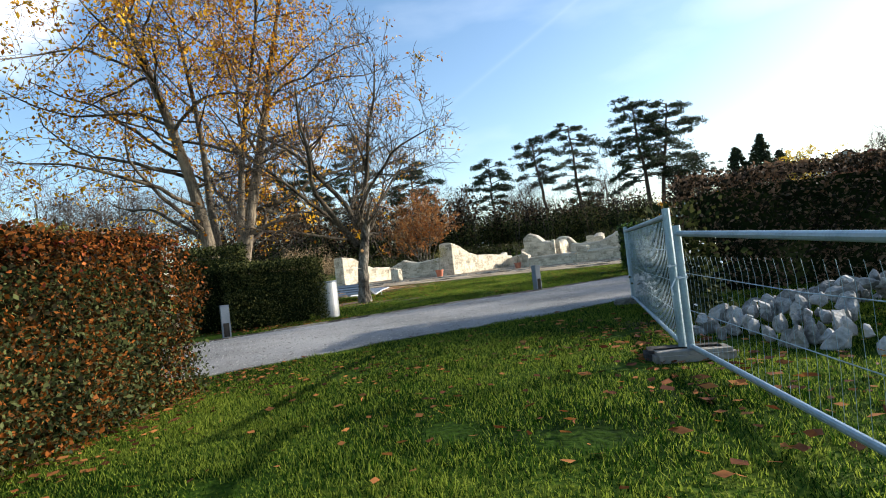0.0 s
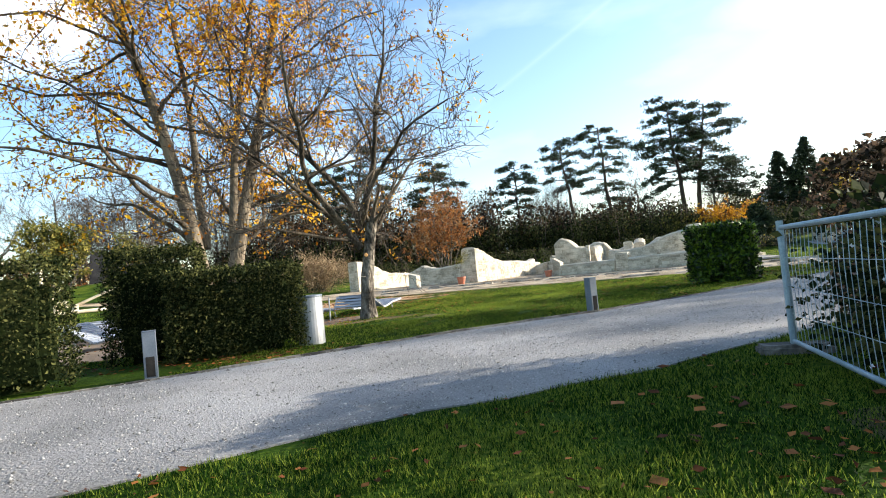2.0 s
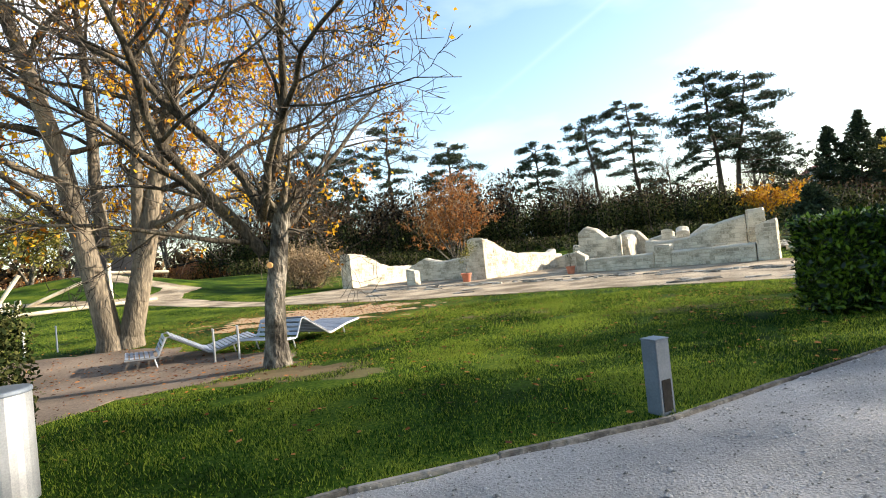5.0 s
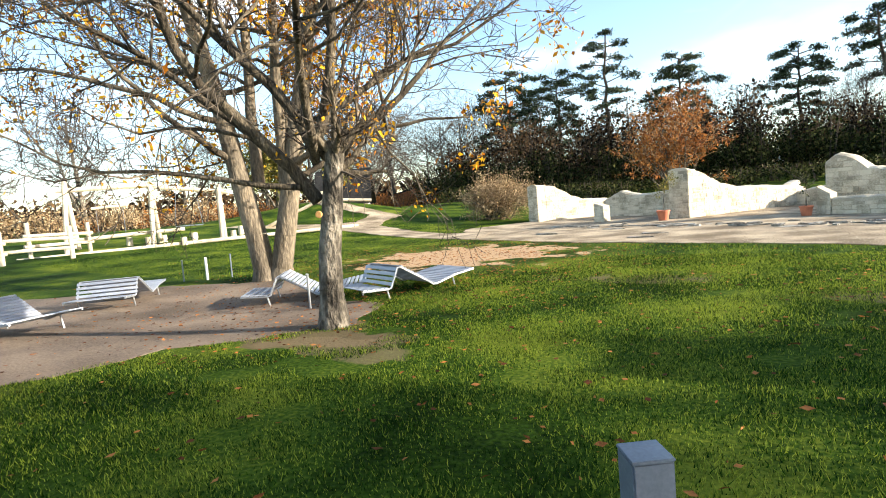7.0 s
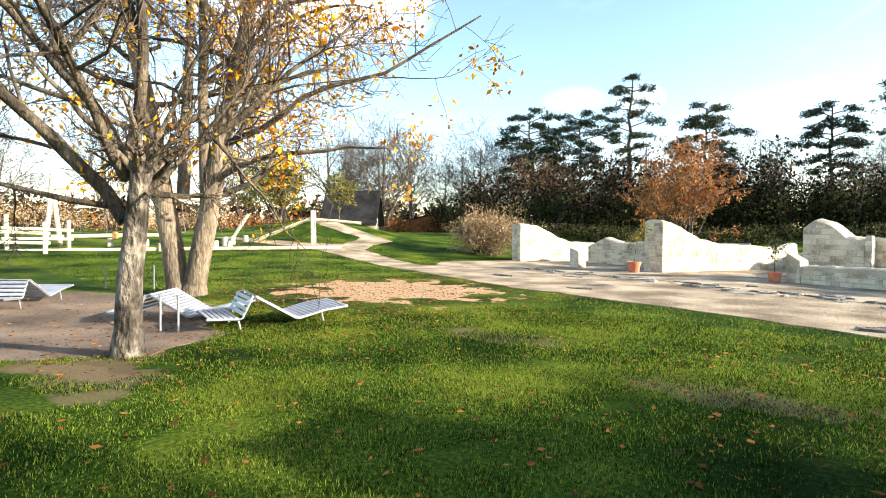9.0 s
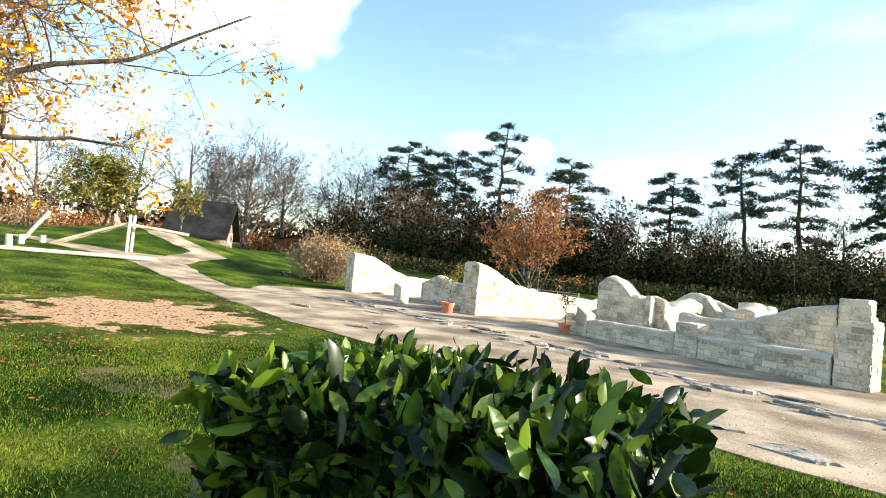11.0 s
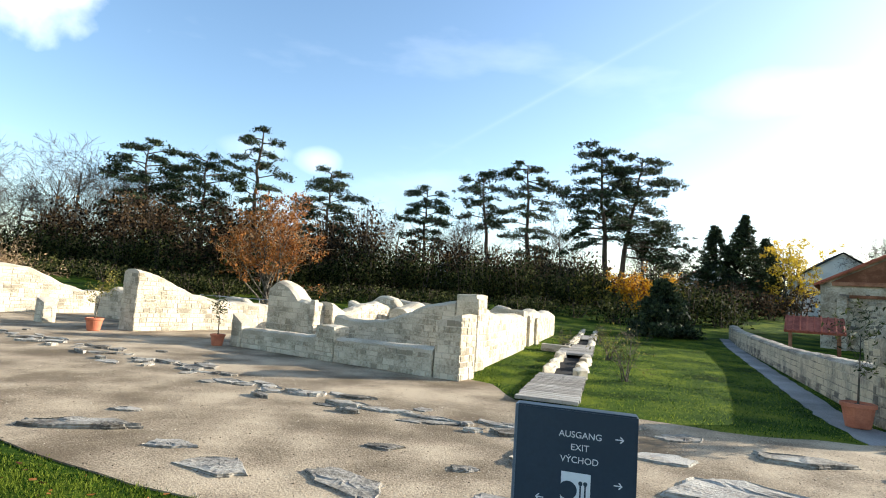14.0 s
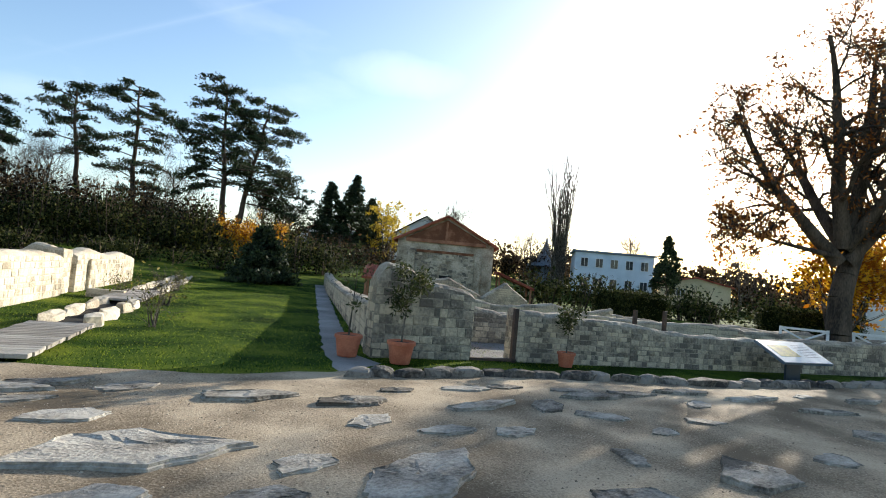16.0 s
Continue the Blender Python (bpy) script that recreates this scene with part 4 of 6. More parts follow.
# the covered drain: plank bridges and stone cheeks along a dark sheet for the channel's shade
drain = thing("stone_drain", "old stone drain channel with wooden plank bridges on the lawn", "drain", (10.74, 26.38, 0), -12.3, kind="structure")
part("channel", box(0.75, 34, 0.02, (0, 20, 0.022)), "hollow_shade", drain, "near-black sheet painted as the shaded channel")
for y0, y1 in ((4.1, 10.0), (15.2, 21.0), (25, 34)):
    for side in (-1, 1):
        s = y0
        while s < y1:
            l = rng.uniform(1.2, 2.0)
            rough_stone("cheek_stone", "", (side * 0.45, s + l / 2, 0.05), (0.42, l * 0.95, 0.5), 0, "stone", rng.randrange(9999), 0.8, parent=drain)
            s += l
plank = box(1.24, 0.2, 0.07, bevel=0.008)
plank_me = bpy.data.meshes.new("plank")
plank.to_mesh(plank_me)
plank.free()
for y0, y1, w, lift in ((0.05, 4.0, 1.0, 0.06), (10.0, 15.1, 1.05, 0.15), (21.1, 24.9, 1.05, 0.1)):
    s = y0
    while s < y1:
        ob = part_of("plank", plank_me, "plank", drain)
        ob.matrix_local = Matrix.Translation((rng.uniform(-0.02, 0.02), s + 0.1, lift)) @ Matrix.Rotation(rng.uniform(-0.012, 0.012), 4, "Z") @ Matrix.Diagonal((w, 1, 1, 1))
        s += 0.215

# ---- trees ----


def tubes(name, segs, sides, mat):
    """Tapered limbs from rows of start, end and two radii."""
    segs = np.asarray(segs, np.float64).reshape(-1, 8)
    p, q, r0, r1 = segs[:, :3], segs[:, 3:6], segs[:, 6], segs[:, 7]
    d = q - p
    d /= np.maximum(np.linalg.norm(d, axis=1, keepdims=True), 1e-9)
    ref = np.where(np.abs(d[:, 2:3]) > 0.9, (1.0, 0, 0), (0, 0, 1.0))
    s = np.cross(d, ref)
    s /= np.linalg.norm(s, axis=1, keepdims=True)
    t = np.cross(d, s)
    ang = 2 * np.pi * np.arange(sides) / sides
    ring = np.cos(ang)[None, :, None] * s[:, None] + np.sin(ang)[None, :, None] * t[:, None]
    verts = np.stack([p[:, None] + ring * r0[:, None, None], q[:, None] + ring * r1[:, None, None]], 1).reshape(-1, 3)
    base = np.arange(len(segs))[:, None] * 2 * sides
    k, k2 = np.arange(sides), (np.arange(sides) + 1) % sides
    faces = np.stack([base + k, base + k2, base + sides + k2, base + sides + k], -1).reshape(-1, 4)
    me = soup(name, verts, faces, mat)
    me.shade_smooth()
    return me


def leaves(name, places, size, mat, seed, droop=0.3, slim=0.5, jitter=0.35, rounded=False):
    """Folded leaves at the given places, of four corners or, rounded, of eight."""
    g = np.random.default_rng(seed)
    c = np.asarray(places, np.float64).reshape(-1, 3)
    n = len(c)
    d = g.normal(size=(n, 3))
    d[:, 2] -= droop
    d /= np.linalg.norm(d, axis=1, keepdims=True)
    w = np.cross(d, g.normal(size=(n, 3)))
    w /= np.linalg.norm(w, axis=1, keepdims=True)
    up = np.cross(d, w)
    L = size * (1 + jitter * g.normal(size=(n, 1))).clip(0.4, 1.8)
    if rounded:
        way = ((0.0, 0.0), (0.2, -0.02), (0.5, -0.04), (0.8, -0.07), (1.0, -0.13))
        rib = [c + d * L * t + up * L * sag for t, sag in way]
        side = [rib[k] + w * L * slim * 0.5 * wide * s + up * L * 0.06 * wide for k, wide in ((1, 0.72), (2, 1.0), (3, 0.68)) for s in (-1, 1)]
        v = np.stack(rib + side, 1)
        tris = np.array([(0, 5, 1), (0, 1, 6), (5, 7, 1), (7, 2, 1), (1, 2, 6), (2, 8, 6), (7, 9, 2), (9, 3, 2), (2, 3, 8), (3, 10, 8), (9, 4, 3), (3, 4, 10)])
        f = (np.arange(n)[:, None, None] * 11 + tris[None]).reshape(-1, 3)
        me = soup(name, v.reshape(-1, 3), f, mat)
        me.shade_smooth()
        return me
    v = np.stack([c, c + d * L * 0.5 + w * L * slim * 0.5 + up * L * 0.1, c + d * L, c + d * L * 0.5 - w * L * slim * 0.5 + up * L * 0.1], 1)
    return soup(name, v.reshape(-1, 3), np.arange(4 * n).reshape(-1, 4), mat)


def grow(rng, p, d, length, radius, level, deepest, out, tips, kids, bend=0.16, lift=0.05, ratio=0.58, start=0.3, spread=(30, 65), slim=0.5, stiff=0.2, taper=0.78):
    """A limb and, from it, its own limbs; out is rows by level, tips the ends of the finest."""
    n = max(3, min(11, int(length / (0.5 if level < 2 else 0.24))))
    seg = length / n
    spots = sorted(rng.uniform(start, 1.0) for _ in range(kids[level])) if level < deepest else []
    p, d = Vector(p), Vector(d).normalized()
    wob = bend * (stiff if level == 0 else 1.0)
    for k in range(n):
        d = (d + Vector((rng.gauss(0, wob), rng.gauss(0, wob), rng.gauss(0, wob) + (lift if level else 0.02)))).normalized()
        q = p + d * seg
        r0, r1 = radius * (1 - taper * k / n), radius * (1 - taper * (k + 1) / n)
        out[level].append((*p, *q, r0, r1))
        while spots and spots[0] <= (k + 1) / n:
            at = spots.pop(0)
            side = d.orthogonal().normalized()
            side.rotate(Matrix.Rotation(rng.uniform(0, 2 * math.pi), 3, d))
            a = radians(rng.uniform(*spread))
            grow(rng, p.lerp(q, rng.random()), d * math.cos(a) + side * math.sin(a), length * ratio * rng.uniform(0.7, 1.25) * (1.15 - 0.45 * at), max(0.004, (r0 + r1) / 2 * slim),
                 level + 1, deepest, out, tips, kids, bend, lift, ratio, 0.15, spread, slim, stiff)
        p = q
    if level >= deepest - 1:
        tips.append(tuple(p))


def bare_tree(name, label, place, trunks, kids, deepest, seed, mat="bark", leaf="", count=0, leaf_size=0.09, group="", fine=0.006, heights=None, thin=1.0, category="tree", twig_mat="twig", droop=0.5, ratio=0.58, spread=(30, 65), slim=0.5, lift=0.05, bend=0.16, limb="bark", stem_bend=0.2):
    """A broadleaf tree in late autumn: trunks are (offset, direction, length, radius, first limb)."""
    rng = random.Random(seed)
    out, tips = [[] for _ in range(deepest + 1)], []
    for off, d, length, radius, first in trunks:
        # a bole that ends in a fork keeps its girth
        grow(rng, off, d, length, radius, 0, deepest, out, tips, kids, bend, lift, ratio, first, spread, slim, stem_bend if off[2] > 0.2 else 0.2, 0.3 if first >= 0.97 else 0.78)
    tree = thing(name, label, category, place, 0, group)
    # the flare of the roots
    flare = []
    for off, d, length, radius, first in trunks:
        if off[2] < 0.05:
            flare.append((off[0], off[1], -0.1, off[0] + d[0] * 0.3, off[1] + d[1] * 0.3, 0.35, radius * 1.4, radius * 0.99))
    stem = bmesh.new()
    stem.from_mesh(tubes("stem", [s for s in out[0] if s[6] > 0.105] + flare, 10, mat))
    n = len(stem.faces)
    if out[1]:
        stem.from_mesh(tubes("stem", [s for s in out[0] if s[6] <= 0.105] + out[1], 7, limb))
    for k, f in enumerate(stem.faces):
        f.material_index = int(k >= n)
    trunk = part("trunk", stem, mat, tree)
    trunk.data.materials.append(M[limb])
    rows = [(*s[:6], max(s[6], fine) * thin, max(s[7], fine * 0.7) * thin) for lv in out[2:] for s in lv]
    part_of("crown", tubes("crown", rows, 3 if fine < 0.02 else 3, twig_mat), twig_mat, tree, "bare thin twigs")
    if count:
        g = np.random.default_rng(seed)
        ends = np.array([s[3:6] for lv in out[2:] for s in lv])
        # leaves hang in loose bunches on some twigs
        bunch = ends[g.integers(0, len(ends), max(1, count // 9))]
        pts = (bunch[:, None] + g.normal(size=(len(bunch), 9, 3)) * 0.16).reshape(-1, 3)
        part_of("foliage", leaves("foliage", pts, leaf_size, leaf, seed, droop), leaf, tree, "the last autumn leaves")
    return tree


def limb_way(side, back, up):
    """A bearing by its share along the lawn's edge, away from the path and upwards."""
    return (0.81 * side - 0.58 * back, 0.58 * side + 0.81 * back, up)


bare_tree("tree", "young bare tree with grey furrowed bark on the lawn", (-3.89, 13.62, 0), [((0, 0, 0), (0.03, 0.02, 1), 2.55, 0.178, 0.97), ((-0.05, 0.0, 1.75), limb_way(-0.55, 0.1, 0.85), 5.2, 0.1, 0.25),
          ((-0.3, -0.2, 2.2), limb_way(-0.85, 0.0, 0.55), 4.5, 0.07, 0.2), ((-0.2, -0.15, 1.95), limb_way(-1, -0.1, 0.14), 4.2, 0.045, 0.2), ((-0.04, 0, 2.45), limb_way(-0.28, 0.1, 1.0), 5.2, 0.085, 0.25),
          ((-0.03, 0, 2.45), limb_way(0.3, -0.1, 1.0), 5.0, 0.085, 0.25), ((-0.02, 0, 2.4), limb_way(0.9, 0.05, 0.55), 4.3, 0.068, 0.2), ((-0.03, 0, 2.35), limb_way(0.1, 0.7, 0.85), 4.7, 0.075, 0.2),
          ((-0.03, 0, 2.3), limb_way(0.1, -0.75, 0.8), 4.5, 0.068, 0.2)],
          (9, 8, 6, 0), 3, 11, "bark", "leaf_yellow", 1200, 0.07, fine=0.006, ratio=0.5, slim=0.5, bend=0.24, lift=0.06, limb="bark_limb", stem_bend=0.6)
# the sawn knot on its trunk
knot = lathe([(0.045, 0), (0.05, 0.02), (0.04, 0.035)], 14)
tree_near = next(o for o in scene.objects if o.name == "tree")
k_ob = part("sawn_knot", knot, "heartwood", tree_near, "pale orange sawn branch stub")
k_ob.matrix_local = look((0.12, -0.17, 1.56), (0.12 - 0.1, -0.17 + 0.17, 1.56))
bare_tree("tree", "tall old tree with twin pale trunks and yellow leaves", (-10.35, 17.5, -0.06), [((0.13, 0.1, 0), (0.24, 0.12, 1), 13.5, 0.29, 0.2), ((-0.15, -0.12, 0), (-0.06, -0.04, 1), 13.5, 0.3, 0.2), ((-0.35, 0.1, 2.6), (-0.16, 0.1, 1), 10.5, 0.17, 0.2), ((0.5, 0.3, 2.4), (0.12, -0.15, 1), 10.5, 0.16, 0.2)],
          (20, 8, 6, 0), 3, 23, "bark_pale", "leaf_yellow", 22000, 0.14, fine=0.008, ratio=0.44, slim=0.4, lift=0.0, spread=(40, 80), limb="bark_limb")
bare_tree("tree", "huge dark bare tree beyond the ruin", (37.6, 25.4, 0), [((0, 0, 0), (-0.02, 0.0, 1), 5.6, 0.5, 0.98), ((-0.2, 0.1, 4.0), (-0.75, 0.5, 0.9), 7.5, 0.3, 0.3), ((-0.1, 0, 4.6), (-0.3, 0.1, 1.0), 8.5, 0.34, 0.25), ((0.2, 0, 4.6), (0.35, 0.1, 1), 9.5, 0.34, 0.2),
          ((0.2, 0, 4.0), (0.75, -0.5, 0.9), 9, 0.32, 0.2), ((-0.4, 0, 4.2), (-0.9, 0.6, 0.2), 4.6, 0.12, 0.4), ((0, 0, 4.6), (0.1, 0.7, 1), 8, 0.28, 0.2), ((0, 0, 4.6), (0.05, -0.2, 1), 9.5, 0.28, 0.15), ((0, 0, 4.6), (0.1, -0.8, 1), 8, 0.28, 0.2)],
          (11, 10, 7, 0), 3, 31, "bark_dark", "leaf_rust", 14000, 0.16, fine=0.016, twig_mat="bark_dark", ratio=0.44, slim=0.42, limb="bark_dark", lift=0.0, bend=0.22)


def pine(label, place, height, spread_, bare, clumps, seed, lean=(0, 0), conic=False, name="pine_tree", boughs=()):
    """An old pine: a bare stem, crooked limbs and flat plates of needles; boughs are long low limbs (share of height, bearing, reach)."""
    rng = random.Random(seed)
    g = np.random.default_rng(seed)
    tree = thing(name, label, "pine", place, 0, "pines behind the ruins" if not conic else "")
    segs, p = [], Vector((0, 0, -0.3))
    stem = [p.copy()]
    n = 12
    thick = 0.021 * height * (0.7 if conic else 1)
    for k in range(n):
        q = Vector((lean[0] * (k + 1) / n + rng.gauss(0, 0.13), lean[1] * (k + 1) / n + rng.gauss(0, 0.13), height * 0.97 * (k + 1) / n))
        segs.append((*p, *q, thick * (1 - 0.8 * k / n), thick * (1 - 0.8 * (k + 1) / n)))
        p = q
        stem.append(q.copy())
    plates = []

    def plate(c, rad, m):
        q = g.normal(size=(m, 3))
        q /= np.linalg.norm(q, axis=1, keepdims=True)
        q *= g.uniform(0.1, 1, size=(m, 1)) ** 0.55
        plates.append(np.array(c) + q * (rad, rad, rad * 0.5))

    def bough(s, a, reach, rise):
        at = stem[min(int(s * n), n - 1)].lerp(stem[min(int(s * n) + 1, n)], (s * n) % 1)
        end = at + Vector((math.cos(a) * reach, math.sin(a) * reach, reach * rise))
        mid = at.lerp(end, 0.5) + Vector((rng.gauss(0, 0.05) * reach, rng.gauss(0, 0.05) * reach, 0.1 * reach))
        segs.extend([(*at, *mid, 0.085, 0.06), (*mid, *end, 0.06, 0.02)])
        if conic:
            for share in ((0.45, 0.62, 0.78, 0.92, 1.04) if reach > 2 else (0.6, 0.85, 1.05)):
                for _ in range(2):
                    side = Vector((-math.sin(a), math.cos(a), 0)) * rng.gauss(0, 0.2) * reach * share
                    base = at.lerp(mid, share * 2) if share < 0.5 else mid.lerp(end, share * 2 - 1)
                    plate(base + side + Vector((0, 0, rng.uniform(-0.25, 0.6))), rng.uniform(0.5, 1.45) * (0.42 + 0.13 * reach) * 0.8, 52)
            return
        for _ in range(8 + int(3.2 * reach)):
            share = rng.uniform(0.3, 1.0) ** 0.7 * 1.08
            side = Vector((-math.sin(a), math.cos(a), 0)) * rng.gauss(0, 0.3) * (0.6 + 0.7 * reach * share)
            base = at.lerp(mid, share * 2) if share < 0.5 else mid.lerp(end, share * 2 - 1)
            c = base + side + Vector((0, 0, rng.uniform(-0.1, 0.4) - 0.08 * abs(side.length)))
            segs.append((*base, *c, 0.028, 0.012))
            plate(c, rng.uniform(0.34, 0.86), 30)

    for k in range(clumps):
        s = bare + (1 - bare) * (k + 0.6) / clumps
        w = ((1 - s) / (1 - bare)) ** 0.7 if conic else math.sin(math.pi * (0.3 + 0.52 * (s - bare) / (1 - bare)))
        bough(s, k * 2.4 + rng.uniform(-0.5, 0.5), spread_ * w * rng.uniform(0.45, 1.08), rng.uniform(-0.25, 0.05) if conic else rng.uniform(-0.12, 0.22))
    for s, a, reach in boughs:
        bough(s, radians(a), reach, -0.28)
        bough(s, radians(a + 14), reach * 0.75, -0.2)
    part_of("trunk", tubes("trunk", segs, 7, "bark_dark"), "bark_dark", tree)
    part_of("crown", leaves("crown", np.concatenate(plates), 0.26 if conic else 0.25, "needle", seed, -0.2, 0.5), "needle", tree, "dark green plates of needles")
    return tree


OLDPINE = "tall old pine with a bare stem and flat dark crown"
pine(OLDPINE, (26.0, 90, 2), 22.5, 5.8, 0.42, 34, 1, (-1.8, 0), boughs=((0.4, 190, 5.5), (0.5, 170, 5.5)))
pine(OLDPINE, (27.0, 91, 2), 22.0, 6.2, 0.4, 36, 2, (3.4, 0), boughs=((0.34, -5, 8.5), (0.42, 5, 10.5), (0.5, 0, 9.5), (0.58, 10, 7.5), (0.4, 20, 7)))
pine("thin old pine with a small crown on a long bare stem", (9.8, 101, 2), 21, 4.8, 0.55, 22, 3, (-1.8, 0))
pine(OLDPINE, (15.8, 100, 2), 22.5, 5.4, 0.3, 26, 4, (-0.8, 0), boughs=((0.88, 10, 6.0), (0.97, 170, 4.5)))
pine("slim dark pine among bare trees", (-0.6, 98, 2), 17.0, 5.0, 0.45, 24, 5)
pine("dark dense conical pine", (-14.8, 93.3, 2), 18.0, 5.4, 0.3, 34, 6)
pine("tall slender pine with a flat top", (-23.6, 86.7, 2), 21.8, 4.2, 0.45, 19, 7, (0.6, 0))
pine(OLDPINE, (-36.8, 84, 2), 18.3, 5.6, 0.36, 32, 8, (-1.2, 0), boughs=((0.4, 180, 6.5),))
pine(OLDPINE, (-30.5, 86, 2), 17.6, 5.8, 0.36, 32, 9, (0.3, 0))
for k, (x, y, h) in enumerate([(41.6, 94, 12.2), (44.9, 93, 13.8), (49.4, 96, 11)]):
    pine("dark pointed spruce tree beyond the lawn", (x, y, 2.4), h, 4.3, 0.03, 70, 40 + k, conic=True, name="spruce_tree")
pine("dark pointed spruce beyond the houses", (74, 58, 2.5), 7, 2.3, 0.05, 30, 46, conic=True, name="spruce_tree")
pine("low dark conifer bush on the lawn", (22.7, 57, 0.2), 3.7, 2.5, 0.02, 50, 47, conic=True, name="conifer_bush")

# ---- woods behind the ruins ----
g_far = np.random.default_rng(77)


def thicket(label, line, height, count, mat, seed, size=0.55, depth=7.0, stems=True, name="woodland"):
    """A belt of undergrowth along a line: leaning stems and uneven masses of small leaves."""
    g = np.random.default_rng(seed)
    rng = random.Random(seed)
    pts, segs = [], []
    for (x0, y0), (x1, y1) in zip(line, line[1:]):
        n = max(2, int(math.hypot(x1 - x0, y1 - y0) / 2.2))
        for k in range(n):
            s = (k + rng.random()) / n
            for _ in range(2):
                x, y = x0 + (x1 - x0) * s + rng.gauss(0, 1.2), y0 + (y1 - y0) * s + rng.uniform(-0.5, 0.5) * depth
                h = height * rng.uniform(0.55, 1.12)
                z = ground_z(x, y)
                m = count
                q = g.normal(size=(m, 3)) * (1.15, 1.15, 0.26 * h) + (x, y, z + h * 0.5)
                pts.append(q[(q[:, 2] > z - 0.1) & (q[:, 2] < z + h)])
                if stems:
                    for _ in range(5):
                        dx, dy = rng.gauss(0, 0.9), rng.gauss(0, 0.9)
                        segs.append((x + dx * 0.3, y + dy * 0.3, z - 0.2, x + dx, y + dy, z + h * 0.98, 0.07, 0.02))
    belt = thing(name, label, "woods", kind="stuff")
    part_of("foliage", leaves("foliage", np.concatenate(pts), size, mat, seed, 0.1, 0.6), mat, belt, kind="stuff")
    if segs:
        part_of("stems", tubes("stems", segs, 4, "bark_dark"), "bark_dark", belt, kind="stuff")
    return belt


thicket("dense dark brown leafless undergrowth below the pines", [(-42, 76), (-20, 74), (0, 80)], 10.0, 1000, "thicket", 61, 0.34)
thicket("dark brown leafless undergrowth behind the ruins", [(0, 80), (22, 88)], 6.8, 850, "thicket", 60, 0.34)
thicket("dense dark evergreen undergrowth at the foot of the woods", [(-44, 74), (-20, 71), (0, 76), (22, 83), (34, 82)], 5.2, 950, "leaf_dark", 72, 0.26, 5)
thicket("low dark brown brush behind the ruin", [(-34, 62), (-14, 66), (6, 68), (19, 70)], 1.7, 420, "leaf_dark", 73, 0.22, 5)
thicket("dark mixed shrubs along the back of the park", [(8, 88), (30, 84), (44, 82)], 4.6, 600, "thicket", 62, 0.3)
thicket("olive green and yellowing shrubs", [(4, 84), (20, 81), (33, 78)], 3.9, 300, "leaf_moss", 63, 0.28, 4)
thicket("dark evergreen shrubs beside the lawn", [(21, 64), (28, 68), (34, 72)], 3.4, 330, "leaf_dark", 64, 0.3, 3)
thicket("low brown and yellow hedge beyond the playground", [(-78, 40), (-66, 56), (-52, 68), (-44, 76)], 2.6, 420, "leaf_rust", 65, 0.22, 4)
thicket("brown scrub behind the playground", [(-70, 10), (-64, 30), (-58, 44)], 3.6, 480, "dry_twig", 66, 0.22, 6)
thicket("dark garden shrubs before the houses", [(44, 52), (56, 46), (66, 40)], 3.2, 330, "leaf_dark", 67, 0.3, 4)
thicket("far wood line on the horizon", [(-160, 40), (-120, 110), (-60, 170), (20, 190), (110, 160), (160, 90), (170, 20)], 9.0, 60, "thicket", 68, 1.4, 10, False, "far_woods")
thicket("trees beyond the houses", [(60, 96), (84, 86), (100, 60), (96, 30)], 6.5, 420, "thicket", 69, 0.4, 6)

wild = bare_tree("bare_tree", "bare grey winter tree at the edge of the park", (-50, 78, ground_z(-50, 78)), [((0, 0, 0), (0.05, 0, 1), 9.5, 0.24, 0.25), ((0.1, 0, 0.4), (0.5, 0.1, 1), 8, 0.18, 0.3)], (12, 9, 6, 0), 3, 71, "bark", group="bare trees behind the park", fine=0.015, twig_mat="grey_twig")
rng = random.Random(9)
spots = [(-58, 72), (-64, 66), (-46, 82), (-42, 88), (-38, 96), (-54, 88), (-70, 62), (-34, 104), (-76, 52), (-12, 106), (-6, 104), (-17, 100), (3, 106), (6, 98), (12, 110), (-24, 100), (21, 100), (33, 98), (36, 104), (-62, 84), (-52, 66), (-69, 74), (56, 104), (66, 96), (78, 88), (88, 74), (96, 60), (-80, 40), (-82, 28), (-26, 94)]
for k, (x, y) in enumerate(spots):
    copy_thing(wild, Matrix.Translation((x, y, ground_z(x, y) - 0.1)) @ Matrix.Rotation(rng.uniform(0, 6.28), 4, "Z") @ Matrix.Scale(rng.uniform(1.25, 1.6) if x < -37 else rng.uniform(0.85, 1.15), 4))
bare_tree("shrub_tree", "many-stemmed shrub tree with rust brown leaves", (-9.2, 60.5, 0.3), [((rng.gauss(0, 0.4), rng.gauss(0, 0.4), 0), (rng.gauss(0, 0.42), rng.gauss(0, 0.42), 1), rng.uniform(5.5, 7.6), 0.11, 0.25) for _ in range(13)],
          (7, 5, 0), 2, 81, "bark_pale", "leaf_rust", 6300, 0.25, fine=0.02, twig_mat="dry_twig")
bare_tree("dry_bush", "rounded beige leafless bush beside the ruin", (-16.2, 40.2, 0.0), [((rng.gauss(0, 0.5), rng.gauss(0, 0.5), 0), (rng.gauss(0, 0.6), rng.gauss(0, 0.6), 0.9), rng.uniform(2.0, 2.9), 0.03, 0.2) for _ in range(46)],
          (7, 5, 0), 2, 82, "dry_twig", "dry_twig", 9000, 0.12, fine=0.008, twig_mat="dry_twig", category="bush")
